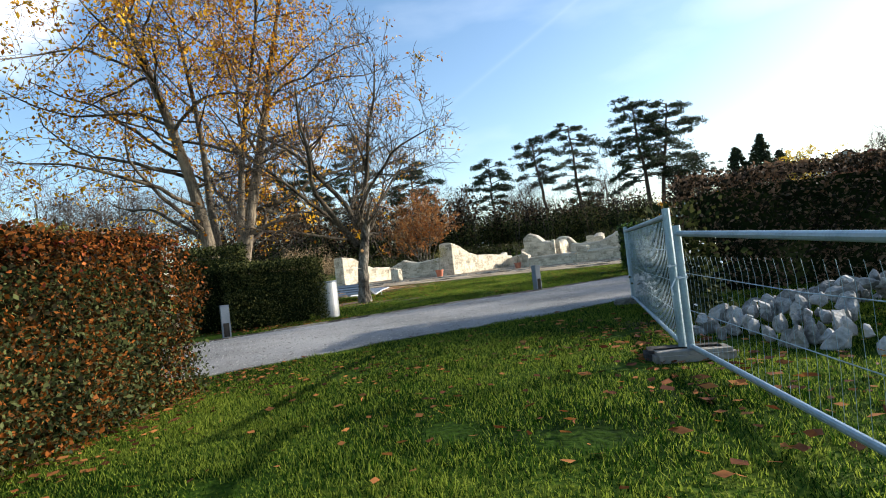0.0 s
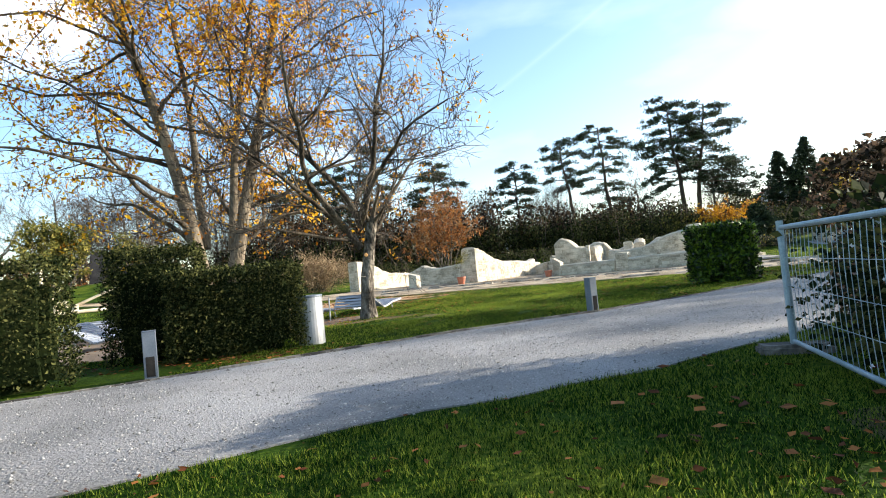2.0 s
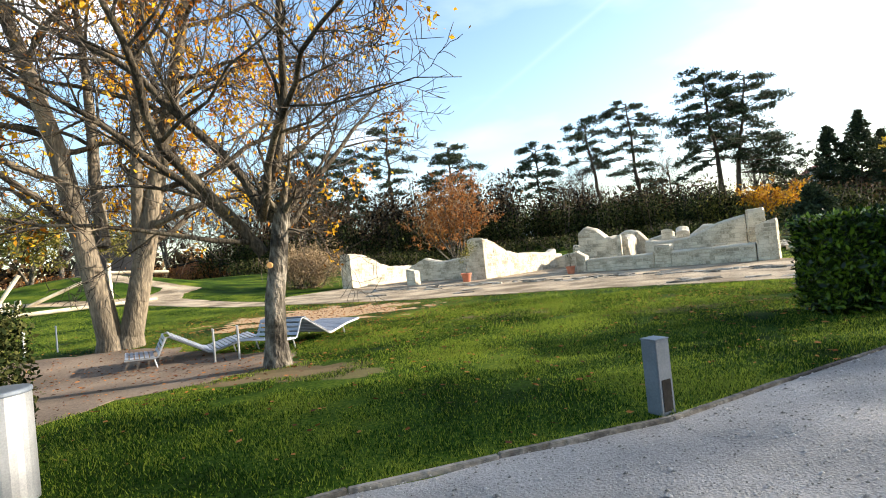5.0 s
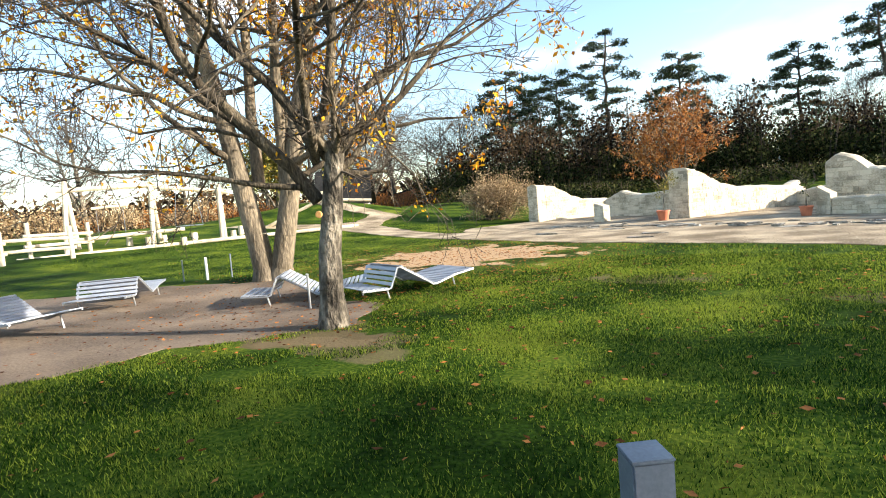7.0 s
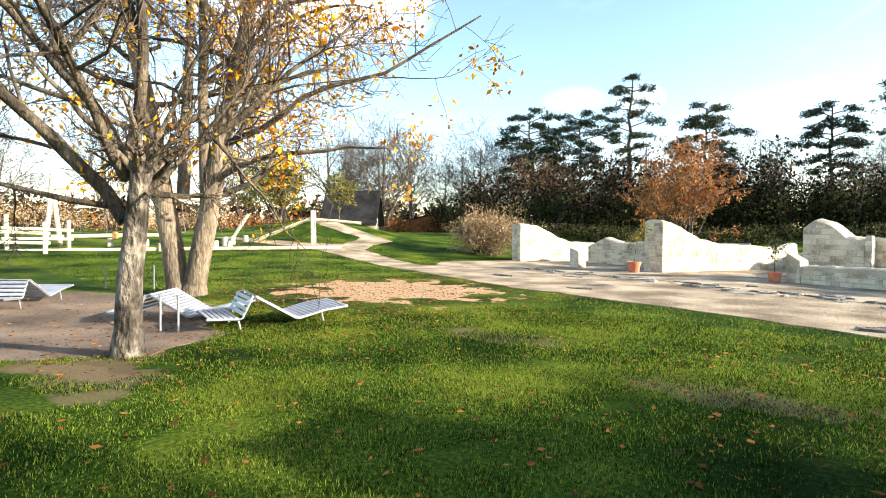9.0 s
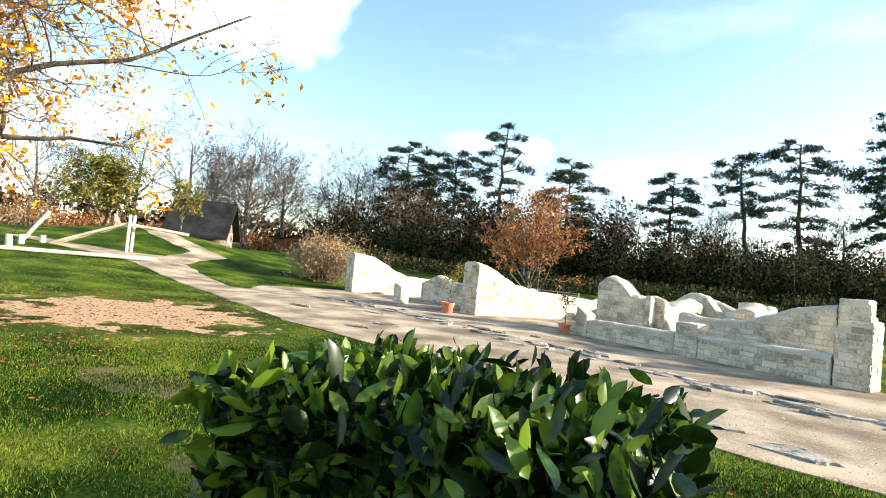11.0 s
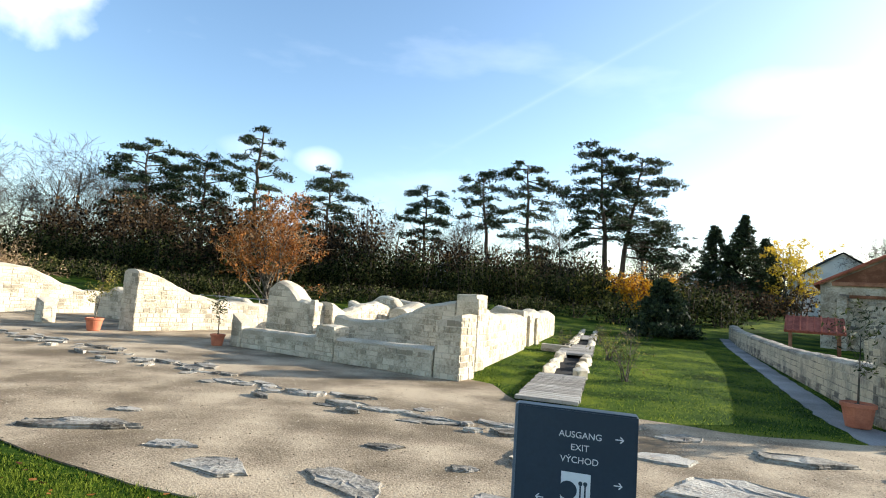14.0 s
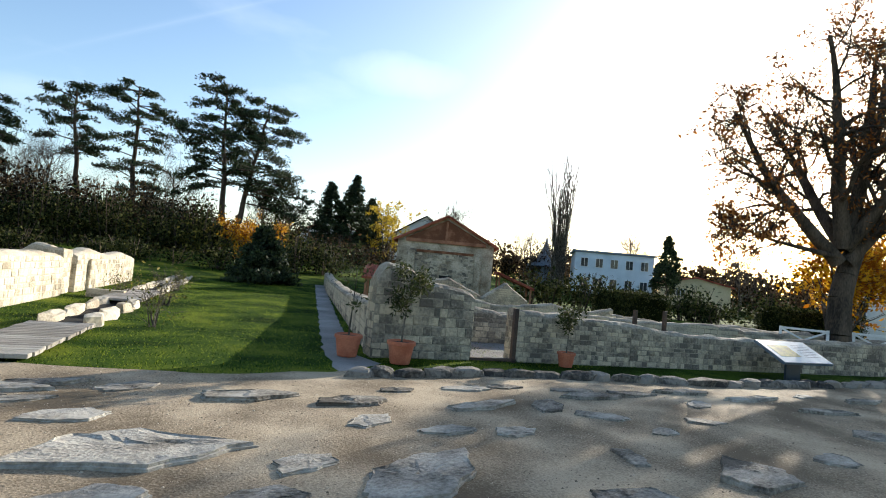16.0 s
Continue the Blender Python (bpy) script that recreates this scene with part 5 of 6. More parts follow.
bare_tree("tree", "small tree full of golden yellow leaves", (48.6, 88, 2.2), [((rng.gauss(0, 0.2), 0, 0), (rng.gauss(0, 0.09), rng.gauss(0, 0.09), 1), 7.8, 0.12, 0.2) for _ in range(4)], (8, 4, 0), 2, 83, "bark", "leaf_gold", 4200, 0.28, fine=0.02)
bare_tree("tree", "small tree full of orange leaves", (26.8, 74.5, 1.3), [((rng.gauss(0, 0.3), 0, 0), (rng.gauss(0, 0.3), rng.gauss(0, 0.3), 1), 4.2, 0.1, 0.1) for _ in range(6)], (8, 5, 0), 2, 84, "bark", "leaf_yellow", 3600, 0.24, fine=0.02)
bare_tree("tree", "small leafy tree by the footpath", (-38.5, 39.5, ground_z(-38.5, 39.5)), [((rng.gauss(0, 0.1), 0, 0), (rng.gauss(0, 0.3), rng.gauss(0, 0.3), 1), 4.4, 0.12, 0.35) for _ in range(4)], (9, 5, 0), 2, 85, "bark", "leaf_moss", 7000, 0.24, fine=0.015)
bare_tree("tree", "young leafy tree on a pale stem by the footpath", (-36.0, 44.5, ground_z(-36, 44.5)), [((0, 0, 0), (0, 0, 1), 3.6, 0.07, 0.55)], (14, 6, 0), 2, 86, "bark_pale", "leaf_moss", 1700, 0.2, fine=0.012)
bare_tree("poplar_tree", "tall narrow leafless poplar", (76, 79, 2), [((rng.gauss(0, 0.5), rng.gauss(0, 0.5), 0), (rng.uniform(-0.05, 0.05), rng.uniform(-0.05, 0.05), 1), rng.uniform(15, 22), 0.14, 0.1) for _ in range(20)], (34, 6, 0), 2, 87, "bark", fine=0.03, ratio=0.16, spread=(12, 30))
bare_tree("tree", "tree with orange brown leaves beyond the hedge", (44, 28, 0), [((rng.gauss(0, 0.5), 0, 0), (rng.gauss(0, 0.5), rng.gauss(0, 0.5), 1), 5.0, 0.16, 0.2) for _ in range(5)], (8, 6, 0), 2, 88, "bark_dark", "leaf_yellow", 5000, 0.26, fine=0.015)

# ---- hedges ----


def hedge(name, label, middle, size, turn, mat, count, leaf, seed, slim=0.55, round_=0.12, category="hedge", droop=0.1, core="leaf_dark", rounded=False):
    """A clipped hedge: a core dark as inner shade under a ragged skin of leaves."""
    g = np.random.default_rng(seed)
    ob = thing(name, label, category, (*middle, 0), turn)
    sx, sy, sz = size
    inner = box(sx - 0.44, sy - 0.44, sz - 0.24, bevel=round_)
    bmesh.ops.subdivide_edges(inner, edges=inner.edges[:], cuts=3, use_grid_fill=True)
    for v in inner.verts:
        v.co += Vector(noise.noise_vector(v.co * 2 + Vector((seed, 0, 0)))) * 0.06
    # a solid block, coloured dark to give the gaps their shade
    part("heart", inner, core, ob, "dark solid core for the shade between the leaves")
    areas = np.array([sx * sz, sx * sz, sy * sz, sy * sz, sx * sy * 1.2])
    face = g.choice(5, size=count, p=areas / areas.sum())
    u, v = g.uniform(-0.5, 0.5, count), g.uniform(0, 1, count) ** 0.9
    x = np.select([face < 2, face == 2, face == 3, face == 4], [u * sx, -sx / 2, sx / 2, u * sx])
    y = np.select([face == 0, face == 1, face < 4, face == 4], [-sy / 2, sy / 2, u * sy, (v - 0.5) * sy])
    z = np.where(face == 4, sz, v * sz)
    pts = np.stack([x, y, z], -1)
    heart = np.array([0, 0, sz * 0.5])
    lump = np.array([noise.noise(Vector(p) * 1.6 + Vector((seed * 5.3, 0, 0))) for p in pts])[:, None]
    pts = heart + (pts - heart) * (1 + 0.06 * lump) + g.normal(size=(count, 3)) * 0.03
    pts -= (pts - heart) / np.linalg.norm(pts - heart, axis=1, keepdims=True) * g.uniform(0, 0.16, (count, 1))
    pts[:, 2] = pts[:, 2].clip(0.03, None)
    part_of("foliage", leaves("foliage", pts, leaf, mat, seed, droop, slim, rounded=rounded), mat, ob)
    return ob


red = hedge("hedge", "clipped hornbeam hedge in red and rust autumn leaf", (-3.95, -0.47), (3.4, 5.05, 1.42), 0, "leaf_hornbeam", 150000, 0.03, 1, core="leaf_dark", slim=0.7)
g_red = np.random.default_rng(12)
pts = np.stack([g_red.uniform(-1.7, 1.72, 15000), g_red.uniform(-2.45, 2.47, 15000), 1.42 - np.abs(g_red.normal(0, 0.22, 15000))], -1)
pts = pts[(pts[:, 2] > 1.3) | (pts[:, 0] > 1.6) | (pts[:, 1] > 2.35)]
part_of("top_growth", leaves("top_growth", pts + g_red.normal(size=pts.shape) * 0.03, 0.034, "leaf_red", 13, 0.1, 0.6), "leaf_red", red, "red leaves of the hedge top")
pts = np.concatenate([np.stack([1.7 + g_red.normal(0, 0.05, 9000), g_red.uniform(-2.5, 2.5, 9000), g_red.beta(1.2, 2.2, 9000) * 1.2 + 0.04], -1),
                      np.stack([g_red.uniform(-1.7, 1.7, 3000), 2.5 + g_red.normal(0, 0.05, 3000), g_red.beta(1.2, 2.2, 3000) * 1.2 + 0.04], -1)])
part_of("low_growth", leaves("low_growth", pts, 0.032, "leaf_olive", 14, 0.1, 0.6), "leaf_olive", red, "olive green leaves low in the hedge")
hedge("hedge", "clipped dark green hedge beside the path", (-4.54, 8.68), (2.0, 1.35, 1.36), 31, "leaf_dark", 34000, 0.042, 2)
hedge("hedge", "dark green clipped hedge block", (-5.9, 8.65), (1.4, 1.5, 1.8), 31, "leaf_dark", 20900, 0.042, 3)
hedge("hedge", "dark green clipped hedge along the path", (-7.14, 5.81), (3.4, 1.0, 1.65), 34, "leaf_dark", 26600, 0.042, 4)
hedge("laurel_bush", "clipped cherry laurel bush with glossy green leaves", (4.97, 15.03), (1.33, 1.0, 1.4), 2, "leaf_laurel", 20000, 0.085, 5, 0.42, 0.2, "bush", -0.45, rounded=True)
hedge("hedge", "dark overgrown hedge with ivy behind the fence", (7.95, 5.5), (9.5, 1.5, 1.75), -12, "leaf_overgrown", 46000, 0.06, 6)
hedge("hedge", "dark clipped hedge before the white fence", (47.5, 30.5), (6, 2.0, 1.9), -20, "leaf_dark", 12000, 0.12, 7)
hedge("hedge", "dark red and green clipped hedge in the garden", (42.5, 39.5), (8, 2.2, 2.0), 60, "leaf_dark", 12000, 0.12, 8)
rng = random.Random(14)
# ivy on the fence
g_ivy = np.random.default_rng(8)
ivy = thing("ivy", "dark ivy with pale berries climbing the wire fence", "ivy", (2.42, 5.2, 0), 0, kind="stuff")
pts = g_ivy.normal(size=(3800, 3)) * (0.12, 0.55, 0.34) + (0.2, -0.75, 0.5)
pts[:, 2] = np.abs(pts[:, 2]).clip(0, 1.25)
part_of("foliage", leaves("foliage", pts, 0.06, "leaf_dark", 8, 0.3, 0.8), "leaf_dark", ivy, kind="stuff")
part_of("berries", leaves("berries", pts[::22], 0.028, "sign_white", 9, 0.0, 0.9), "sign_white", ivy, kind="stuff")

# ---- things by the path ----


def bollard(place, turn):
    ob = thing("bollard_light", "grey metal square path light with a recessed front", "bollard", place, turn, "bollard lights along the path")
    b = box(0.15, 0.15, 0.59, bevel=0.006)
    part("post", b, "bollard", ob)
    cap = box(0.156, 0.156, 0.012, (0, 0, 0.59), bevel=0.003)
    part("cap", cap, "bollard", ob, "flat top plate")
    # the slot's inner shade is a near-black plate on the front
    part("light_slot", box(0.1, 0.012, 0.25, (0, -0.0725, 0.03), bevel=0.002), "hollow_shade", ob, "dark plate painted as the shade in the lamp slot")
    return ob


bollard((1.22, 10.42, 0), 38)
bollard((-4.62, 6.72, 0), 34)
bollard((12.58, 18.45, 0), 30)

bin_ = thing("waste_bin", "grey cylindrical metal waste bin beside the hedge", "bin", (-3.42, 8.95, 0), 0)
part("body", lathe([(0.19, 0), (0.21, 0.01), (0.21, 0.77), (0.205, 0.79), (0.185, 0.79), (0.185, 0.6)], 28), "steel", bin_)
part("rim", lathe([(0.212, 0.765), (0.217, 0.775), (0.217, 0.795), (0.207, 0.802)], 28), "bollard", bin_, "dark metal rim")
part("foot", lathe([(0.15, 0), (0.15, 0.02), (0.14, 0.03)], 20), "bollard", bin_)


def fence_panel(a, b, height, wires, label, bars=0, fall=0.0, gauge=0.0028):
    """A wire mesh site fence panel between two feet."""
    a, b = Vector((*a, 0)), Vector((*b, 0))
    ob = thing("fence_panel", label, "fence", a, math.degrees(math.atan2(b.y - a.y, b.x - a.x)), "site fence panels")
    L = (b - a).length
    for x in (0, L):
        part("post", rod([(x, 0, 0.02), (x, 0, height + 0.03 - fall * x / L)], 0.029, 12), "galvanised", ob)
        # the darker kerb colour stands for the shade on the foot
        foot = part("foot", box(0.22, 0.56, 0.1, (x, 0, -0.02), bevel=0.025), "kerb_stone", ob, "worn grey concrete foot")
    part("top_rail", rod([(0, 0, height - 0.03), (L, 0, height - 0.03 - fall)], 0.021, 10), "galvanised", ob)
    part("bottom_rail", rod([(0, 0, 0.1), (L, 0, 0.1)], 0.019, 10), "galvanised", ob)
    upright = rod([(0, 0, 0.1), (0.004, 0.01, height * 0.35), (-0.004, 0.014, height * 0.7), (0, 0, height - 0.06 - fall)], gauge, 5)
    me = bpy.data.meshes.new("wire")
    upright.to_mesh(me)
    upright.free()
    for k in range(wires):
        w = part_of("wire", me, "galvanised", ob)
        w.location = (L * (k + 0.7) / (wires + 0.4), 0, 0)
    for k in range(bars):
        z = 0.1 + (height - 0.15) * (k + 1) / (bars + 1)
        sag = 0.025 * (k % 2)
        part("cross_wire", rod([(0, 0, z), (L / 2, 0, z - sag), (L, 0, z)], 0.0028, 5), "galvanised", ob)
    part("clamp", box(0.062, 0.066, 0.02, (0.0, 0, height * 0.62), bevel=0.006), "sign_white", ob, "white plastic tie round the posts")
    part("tie_end", rod([(0.01, -0.05, height * 0.63), (0.02, -0.09, height * 0.56), (0.0, -0.08, height * 0.5)], 0.006, 6), "sign_white", ob, "loose white tie end")
    return ob


fence_panel((1.79, 1.72), (2.33, 5.6), 1.1, 46, "grey wire mesh fence panel on concrete feet", 3)
fence_panel((1.82, 1.62), (1.72, -1.75), 0.96, 40, "grey tube fence panel with thin slack wires", 2, 0.14, 0.0011)
# rubble heap behind the fence
rng = random.Random(3)
for k in range(230):
    r = rng.random() ** 0.6
    a = rng.uniform(0, 6.28)
    x, y = 3.75 + 1.6 * r * math.cos(a), 2.4 + 1.35 * r * math.sin(a)
    h = 0.42 * (1 - r) ** 0.9
    s = rng.uniform(0.1, 0.26)
    rough_stone("rubble_stone", "rough broken grey stone in a rubble heap", (x, y, h * rng.uniform(0.75, 1.0) + 0.03), (s, s * rng.uniform(0.6, 0.9), s * 0.5), rng.uniform(0, 360), "rubble", 300 + k, 0.2, "stone", group="rubble heap", cut=0.2)


def lounger(place, turn, width=1.15, high=1.0):
    ob = thing("lounger_bench", "silver grey slatted metal lounger bench with a wave shape", "bench", place, turn, "lounger benches under the trees")
    line = [(0.0, 0.27), (0.52, 0.24), (0.58, 0.26), (0.74, 0.6), (0.8, 0.61), (1.5, 0.19), (1.58, 0.18), (2.05, 0.29), (2.5, 0.34)]
    for side in (-1, 1):
        part("side_rail", rod([(x, side * (width / 2 - 0.03), z - 0.02) for x, z in line], 0.018, 8), "steel", ob)
    slat = box(0.062, width, 0.016, bevel=0.003)
    me = bpy.data.meshes.new("slat")
    slat.to_mesh(me)
    slat.free()
    pts = [Vector((x, 0, z)) for x, z in line]
    for p, q in zip(pts, pts[1:]):
        L = (q - p).length
        n = int(L / 0.078)
        for k in range(n):
            s = part_of("slat", me, "bench", ob)
            c = p.lerp(q, (k + 0.5) / n)
            s.matrix_local = Matrix.Translation(c) @ Matrix.Rotation(-math.atan2(q.z - p.z, q.x - p.x), 4, "Y")
    for x, z in ((0.5, 0.24), (1.98, 0.26)):
        for side in (-1, 1):
            part("leg", rod([(x + 0.06, side * (width / 2 - 0.06), 0), (x, side * (width / 2 - 0.06), z)], 0.016, 8), "steel", ob)
    return ob


for x, y, turn, wide in ((-5.35, 15.35, 71, 1.2), (-8.07, 15.1, 42, 1.2), (-10.7, 13.25, 135, 1.25), (-10.8, 11.0, 16, 1.2)):
    lounger((x, y, ground_z(x, y)), turn, wide)
for x, y, h, mat in ((-12.75, 17.0, 0.62, "white_paint"), (-13.3, 16.6, 0.6, "bollard"), (-12.3, 17.5, 0.66, "bollard"), (-5.9, 14.9, 0.62, "steel"), (-5.45, 15.0, 0.62, "steel")):
    p = thing("post", "thin upright metal post in the bare earth" if mat != "white_paint" else "white painted wooden post on the lawn", "post", (x, y, ground_z(x, y)))
    part("pole", rod([(0, 0, -0.05), (0.01, 0, h)], 0.02 if mat != "white_paint" else 0.035, 10), mat, p)
    part("cap", rod([(0, 0, h), (0.01, 0, h + 0.02)], 0.026 if mat != "white_paint" else 0.037, 10), mat, p)

# ---- playground ----


def log(parent, a, b, r, name="beam", mat="wood_pale"):
    return part(name, rod([a, Vector(a).lerp(Vector(b), 0.5) + Vector((0, 0, 0.02)), b], r, 9), mat, parent)


zp = ground_z(-27.9, 23.0)
swing = thing("swing_frame", "pale peeled log swing and climbing frame", "swing", (-27.9, 23.0, zp - 0.15), 65)
for x in (-3.6, 0.2, 3.6):
    log(swing, (x - 0.2, -0.9, -0.1), (x, 0.05, 3.5 - 0.08 * x), 0.12, "post")
    log(swing, (x + 0.2, 0.9, -0.1), (x, -0.05, 3.5 - 0.08 * x), 0.12, "post")
log(swing, (-4.0, 0, 3.3), (0.5, 0, 3.35), 0.12)
log(swing, (0.0, 0.1, 3.3), (4.1, 0.1, 2.75), 0.12)
log(swing, (-3.6, -0.4, 0.75), (1.6, -0.4, 0.85), 0.1, "rail")
for x in (-2.4, -1.2):
    log(swing, (x, -0.1, 0.7), (x, 0, 3.0), 0.012, "rope", "bollard")
log(swing, (-2.6, -0.1, 2.3), (-1.0, -0.1, 2.35), 0.07, "bar")
for x in (1.2, 2.6):
    log(swing, (x, 0.1, 1.0), (x + (1.9 - x) * 0.3, 0.1, 3.0), 0.014, "rope", "bollard")
log(swing, (1.2, 0.1, 1.0), (2.6, 0.1, 1.0), 0.03, "net_edge", "bollard")
rng = random.Random(21)
for k in range(11):
    x, y = -26.5 + rng.uniform(-3, 1.5), 22 + k * 0.8 + rng.uniform(-0.5, 0.5)
    st = thing("log_stump", "short pale upright log for stepping", "log", (x, y, ground_z(x, y)), 0, "stepping logs in the playground")
    h = rng.uniform(0.3, 0.55)
    part("bole", lathe([(0.15, -0.05), (0.16, 0), (0.15, h - 0.02), (0.14, h)], 12), "wood_pale", st)
slide = thing("slide", "pale log slide with a plank chute on the mound", "slide", (-26.8, 32.6, ground_z(-26.8, 32.6)), 40)
log(slide, (-2.6, -0.35, 0.1), (1.5, -0.35, 1.75), 0.08, "rail")
log(slide, (-2.6, 0.35, 0.1), (1.5, 0.35, 1.75), 0.08, "rail")
part("chute", box(4.3, 0.6, 0.04, (-0.55, 0, 0.9), (0, -21.5, 0), 0.01), "steel", slide, "polished steel chute")
log(slide, (-4.2, -0.2, -0.1), (-2.9, -0.2, 1.9), 0.11, "post")
log(slide, (1.4, 0.4, -0.2), (1.4, 0.4, 2.2), 0.1, "post")
log(slide, (1.4, -0.4, -0.2), (1.4, -0.4, 2.2), 0.1, "post")
log(slide, (1.4, 0, 1.6), (4.6, 0.2, 1.35), 0.1, "beam")
for k, (x, y) in enumerate([(-26.9, 17.4), (-27.3, 14.9), (-28.5, 18.9)]):
    rail = thing("rail_fence", "low pale log rail fence of the playground", "fence", (x, y, ground_z(x, y)), 70 + 12 * k, "log rail fences")
    log(rail, (-1.3, 0, 0), (-1.3, 0, 1.7), 0.1, "post")
    log(rail, (1.3, 0, 0), (1.3, 0, 1.5), 0.1, "post")
    log(rail, (-1.5, 0, 0.55), (1.5, 0, 0.5), 0.08, "rail")
    log(rail, (-1.5, 0, 1.05), (1.5, 0, 0.95), 0.08, "rail")
log_edge = thing("log_edging", "long pale log edging round the playground sand", "edging", (-25.6, 24.5, ground_z(-25.6, 24.5)), 66)
log(log_edge, (-8, 0, 0.05), (9, 0, 0.12), 0.1, "log")

# ---- pots and young shrubs ----


def potted(place, label, height, mat, count, seed, size=1.0, bare=False):
    ob = thing("potted_tree", label, "potted plant", place, 0, "potted trees in the ruins")
    pot = part("pot", lathe([(0.2 * size, 0), (0.21 * size, 0.02), (0.27 * size, 0.38 * size), (0.3 * size, 0.39 * size), (0.3 * size, 0.46 * size), (0.27 * size, 0.47 * size), (0.255 * size, 0.42 * size)], 24), "terracotta", ob, "red terracotta pot")
    part("soil", lathe([(0.25 * size, 0.40 * size), (0.2 * size, 0.43 * size), (0.05, 0.44 * size)], 16), "soil", pot)
    rng_ = random.Random(seed)
    out, tips = [[] for _ in range(3)], []
    grow(rng_, (0, 0, 0.4 * size), (0.05, 0, 1), height * 0.75, 0.022, 0, 2, out, tips, (9, 5, 0), start=0.55, ratio=0.5, spread=(25, 60))
    part_of("stem", tubes("stem", out[0] + out[1] + out[2], 5, "bark"), "bark", ob)
    g = np.random.default_rng(seed)
    ends = np.array([s[3:6] for s in out[1] + out[2]])
    pts = ends[g.integers(0, len(ends), count)] + g.normal(size=(count, 3)) * 0.07
    part_of("foliage", leaves("foliage", pts, 0.09, mat, seed, 0.0, 0.35), mat, ob)
    return ob


potted((-3.95, 33.15, 0.02), "small tree with yellow green leaves in a terracotta pot", 1.7, "leaf_moss", 420, 3, 0.95)
potted((1.25, 31.7, 0.02), "thin leafy sapling in a terracotta pot", 1.3, "leaf_olive", 200, 5, 0.75)
potted((16.75, 26.75, 0.02), "nearly bare shrub in a terracotta pot", 2.0, "leaf_olive", 260, 7, 1.0)
potted((17.55, 25.85, 0.02), "leafy olive shrub in a terracotta pot", 1.65, "leaf_olive", 1100, 9, 1.0)
potted((21.75, 25.2, 0.02), "small leafy olive shrub in a terracotta pot", 1.1, "leaf_olive", 600, 11, 0.75)
for k, (x, y, h) in enumerate([(13.4, 31.0, 1.3), (14.3, 36.8, 1.1), (13.0, 39.5, 0.9), (15.6, 45.0, 1.0)]):
    bare_tree("young_shrub", "thin young shrub on the lawn", (x, y, 0), [((rng.gauss(0, 0.05), rng.gauss(0, 0.05), 0), (rng.gauss(0, 0.35), rng.gauss(0, 0.35), 1), h * rng.uniform(0.6, 1), 0.012, 0.2) for _ in range(7)], (5, 4, 0), 2, 90 + k, "bark", "leaf_moss", 160, 0.07, fine=0.004, category="shrub")

# ---- signs ----
STELE = (9.72, 17.22)
sign = thing("sign_stele", "dark blue free-standing sign with white words, arrows and pictograms", "sign", (*STELE, 0), -8)
sign.matrix_world = pose(*STELE, 0.385, 0, 0, -12) @ Matrix.Scale(0.767, 4)
part("panel", box(0.46, 0.07, 2.17, (0, 0, -0.5), bevel=0.006), "sign_blue", sign)
part("edge_strip", box(0.012, 0.074, 2.168, (-0.229, 0, -0.5), bevel=0.002), "sign_edge", sign, "grey metal edge")


def word(text, x, z, size, parent):
    cu = bpy.data.curves.new("lettering", "FONT")
    cu.body, cu.size, cu.align_x, cu.extrude = text, size, "CENTER", 0.0008
    tmp = bpy.data.objects.new("lettering", cu)
    me = bpy.data.meshes.new_from_object(tmp)
    bpy.data.objects.remove(tmp)
    me.materials.clear()
    me.materials.append(M["sign_white"])
    ob = new("lettering", me)
    ob.parent = parent
    ob.matrix_local = pose(x, -0.0365, z, 90, 0, 0)
    return ob


word("AUSGANG", 0.02, 1.565, 0.034, sign)
word("EXIT", 0.02, 1.518, 0.034, sign)
word("VÝCHOD", 0.02, 1.471, 0.034, sign)


def flat_shape(name, outline, mat, parent, y=-0.0365):
    bm = bmesh.new()
    f = bm.faces.new([bm.verts.new((x, y, z)) for x, z in outline])
    ext = bmesh.ops.extrude_face_region(bm, geom=[f])
    for v in ext["geom"]:
        if isinstance(v, bmesh.types.BMVert):
            v.co.y -= 0.001
    bmesh.ops.recalc_face_normals(bm, faces=bm.faces[:])
    return part(name, bm, mat, parent)


def square(x, z, s, name="pictogram_field"):
    return flat_shape(name, [(x, z), (x + s, z), (x + s, z + s), (x, z + s)], "sign_white", sign)


def disc(x, z, r, mat, y):
    return flat_shape("pictogram", [(x + r * math.cos(a), z + r * math.sin(a)) for a in (2 * math.pi * k / 18 for k in range(18))], mat, sign, y)


def arrow(x, z, flip):
    k = -1 if flip else 1
    flat_shape("arrow", [(x - 0.016 * k, z - 0.002), (x + 0.01 * k, z - 0.002), (x + 0.01 * k, z + 0.002), (x - 0.016 * k, z + 0.002)][::k], "sign_white", sign)
    flat_shape("arrow", [(x + 0.016 * k, z), (x + 0.003 * k, z + 0.013), (x, z + 0.01), (x + 0.01 * k, z), (x, z - 0.01), (x + 0.003 * k, z - 0.013)][::k], "sign_white", sign)


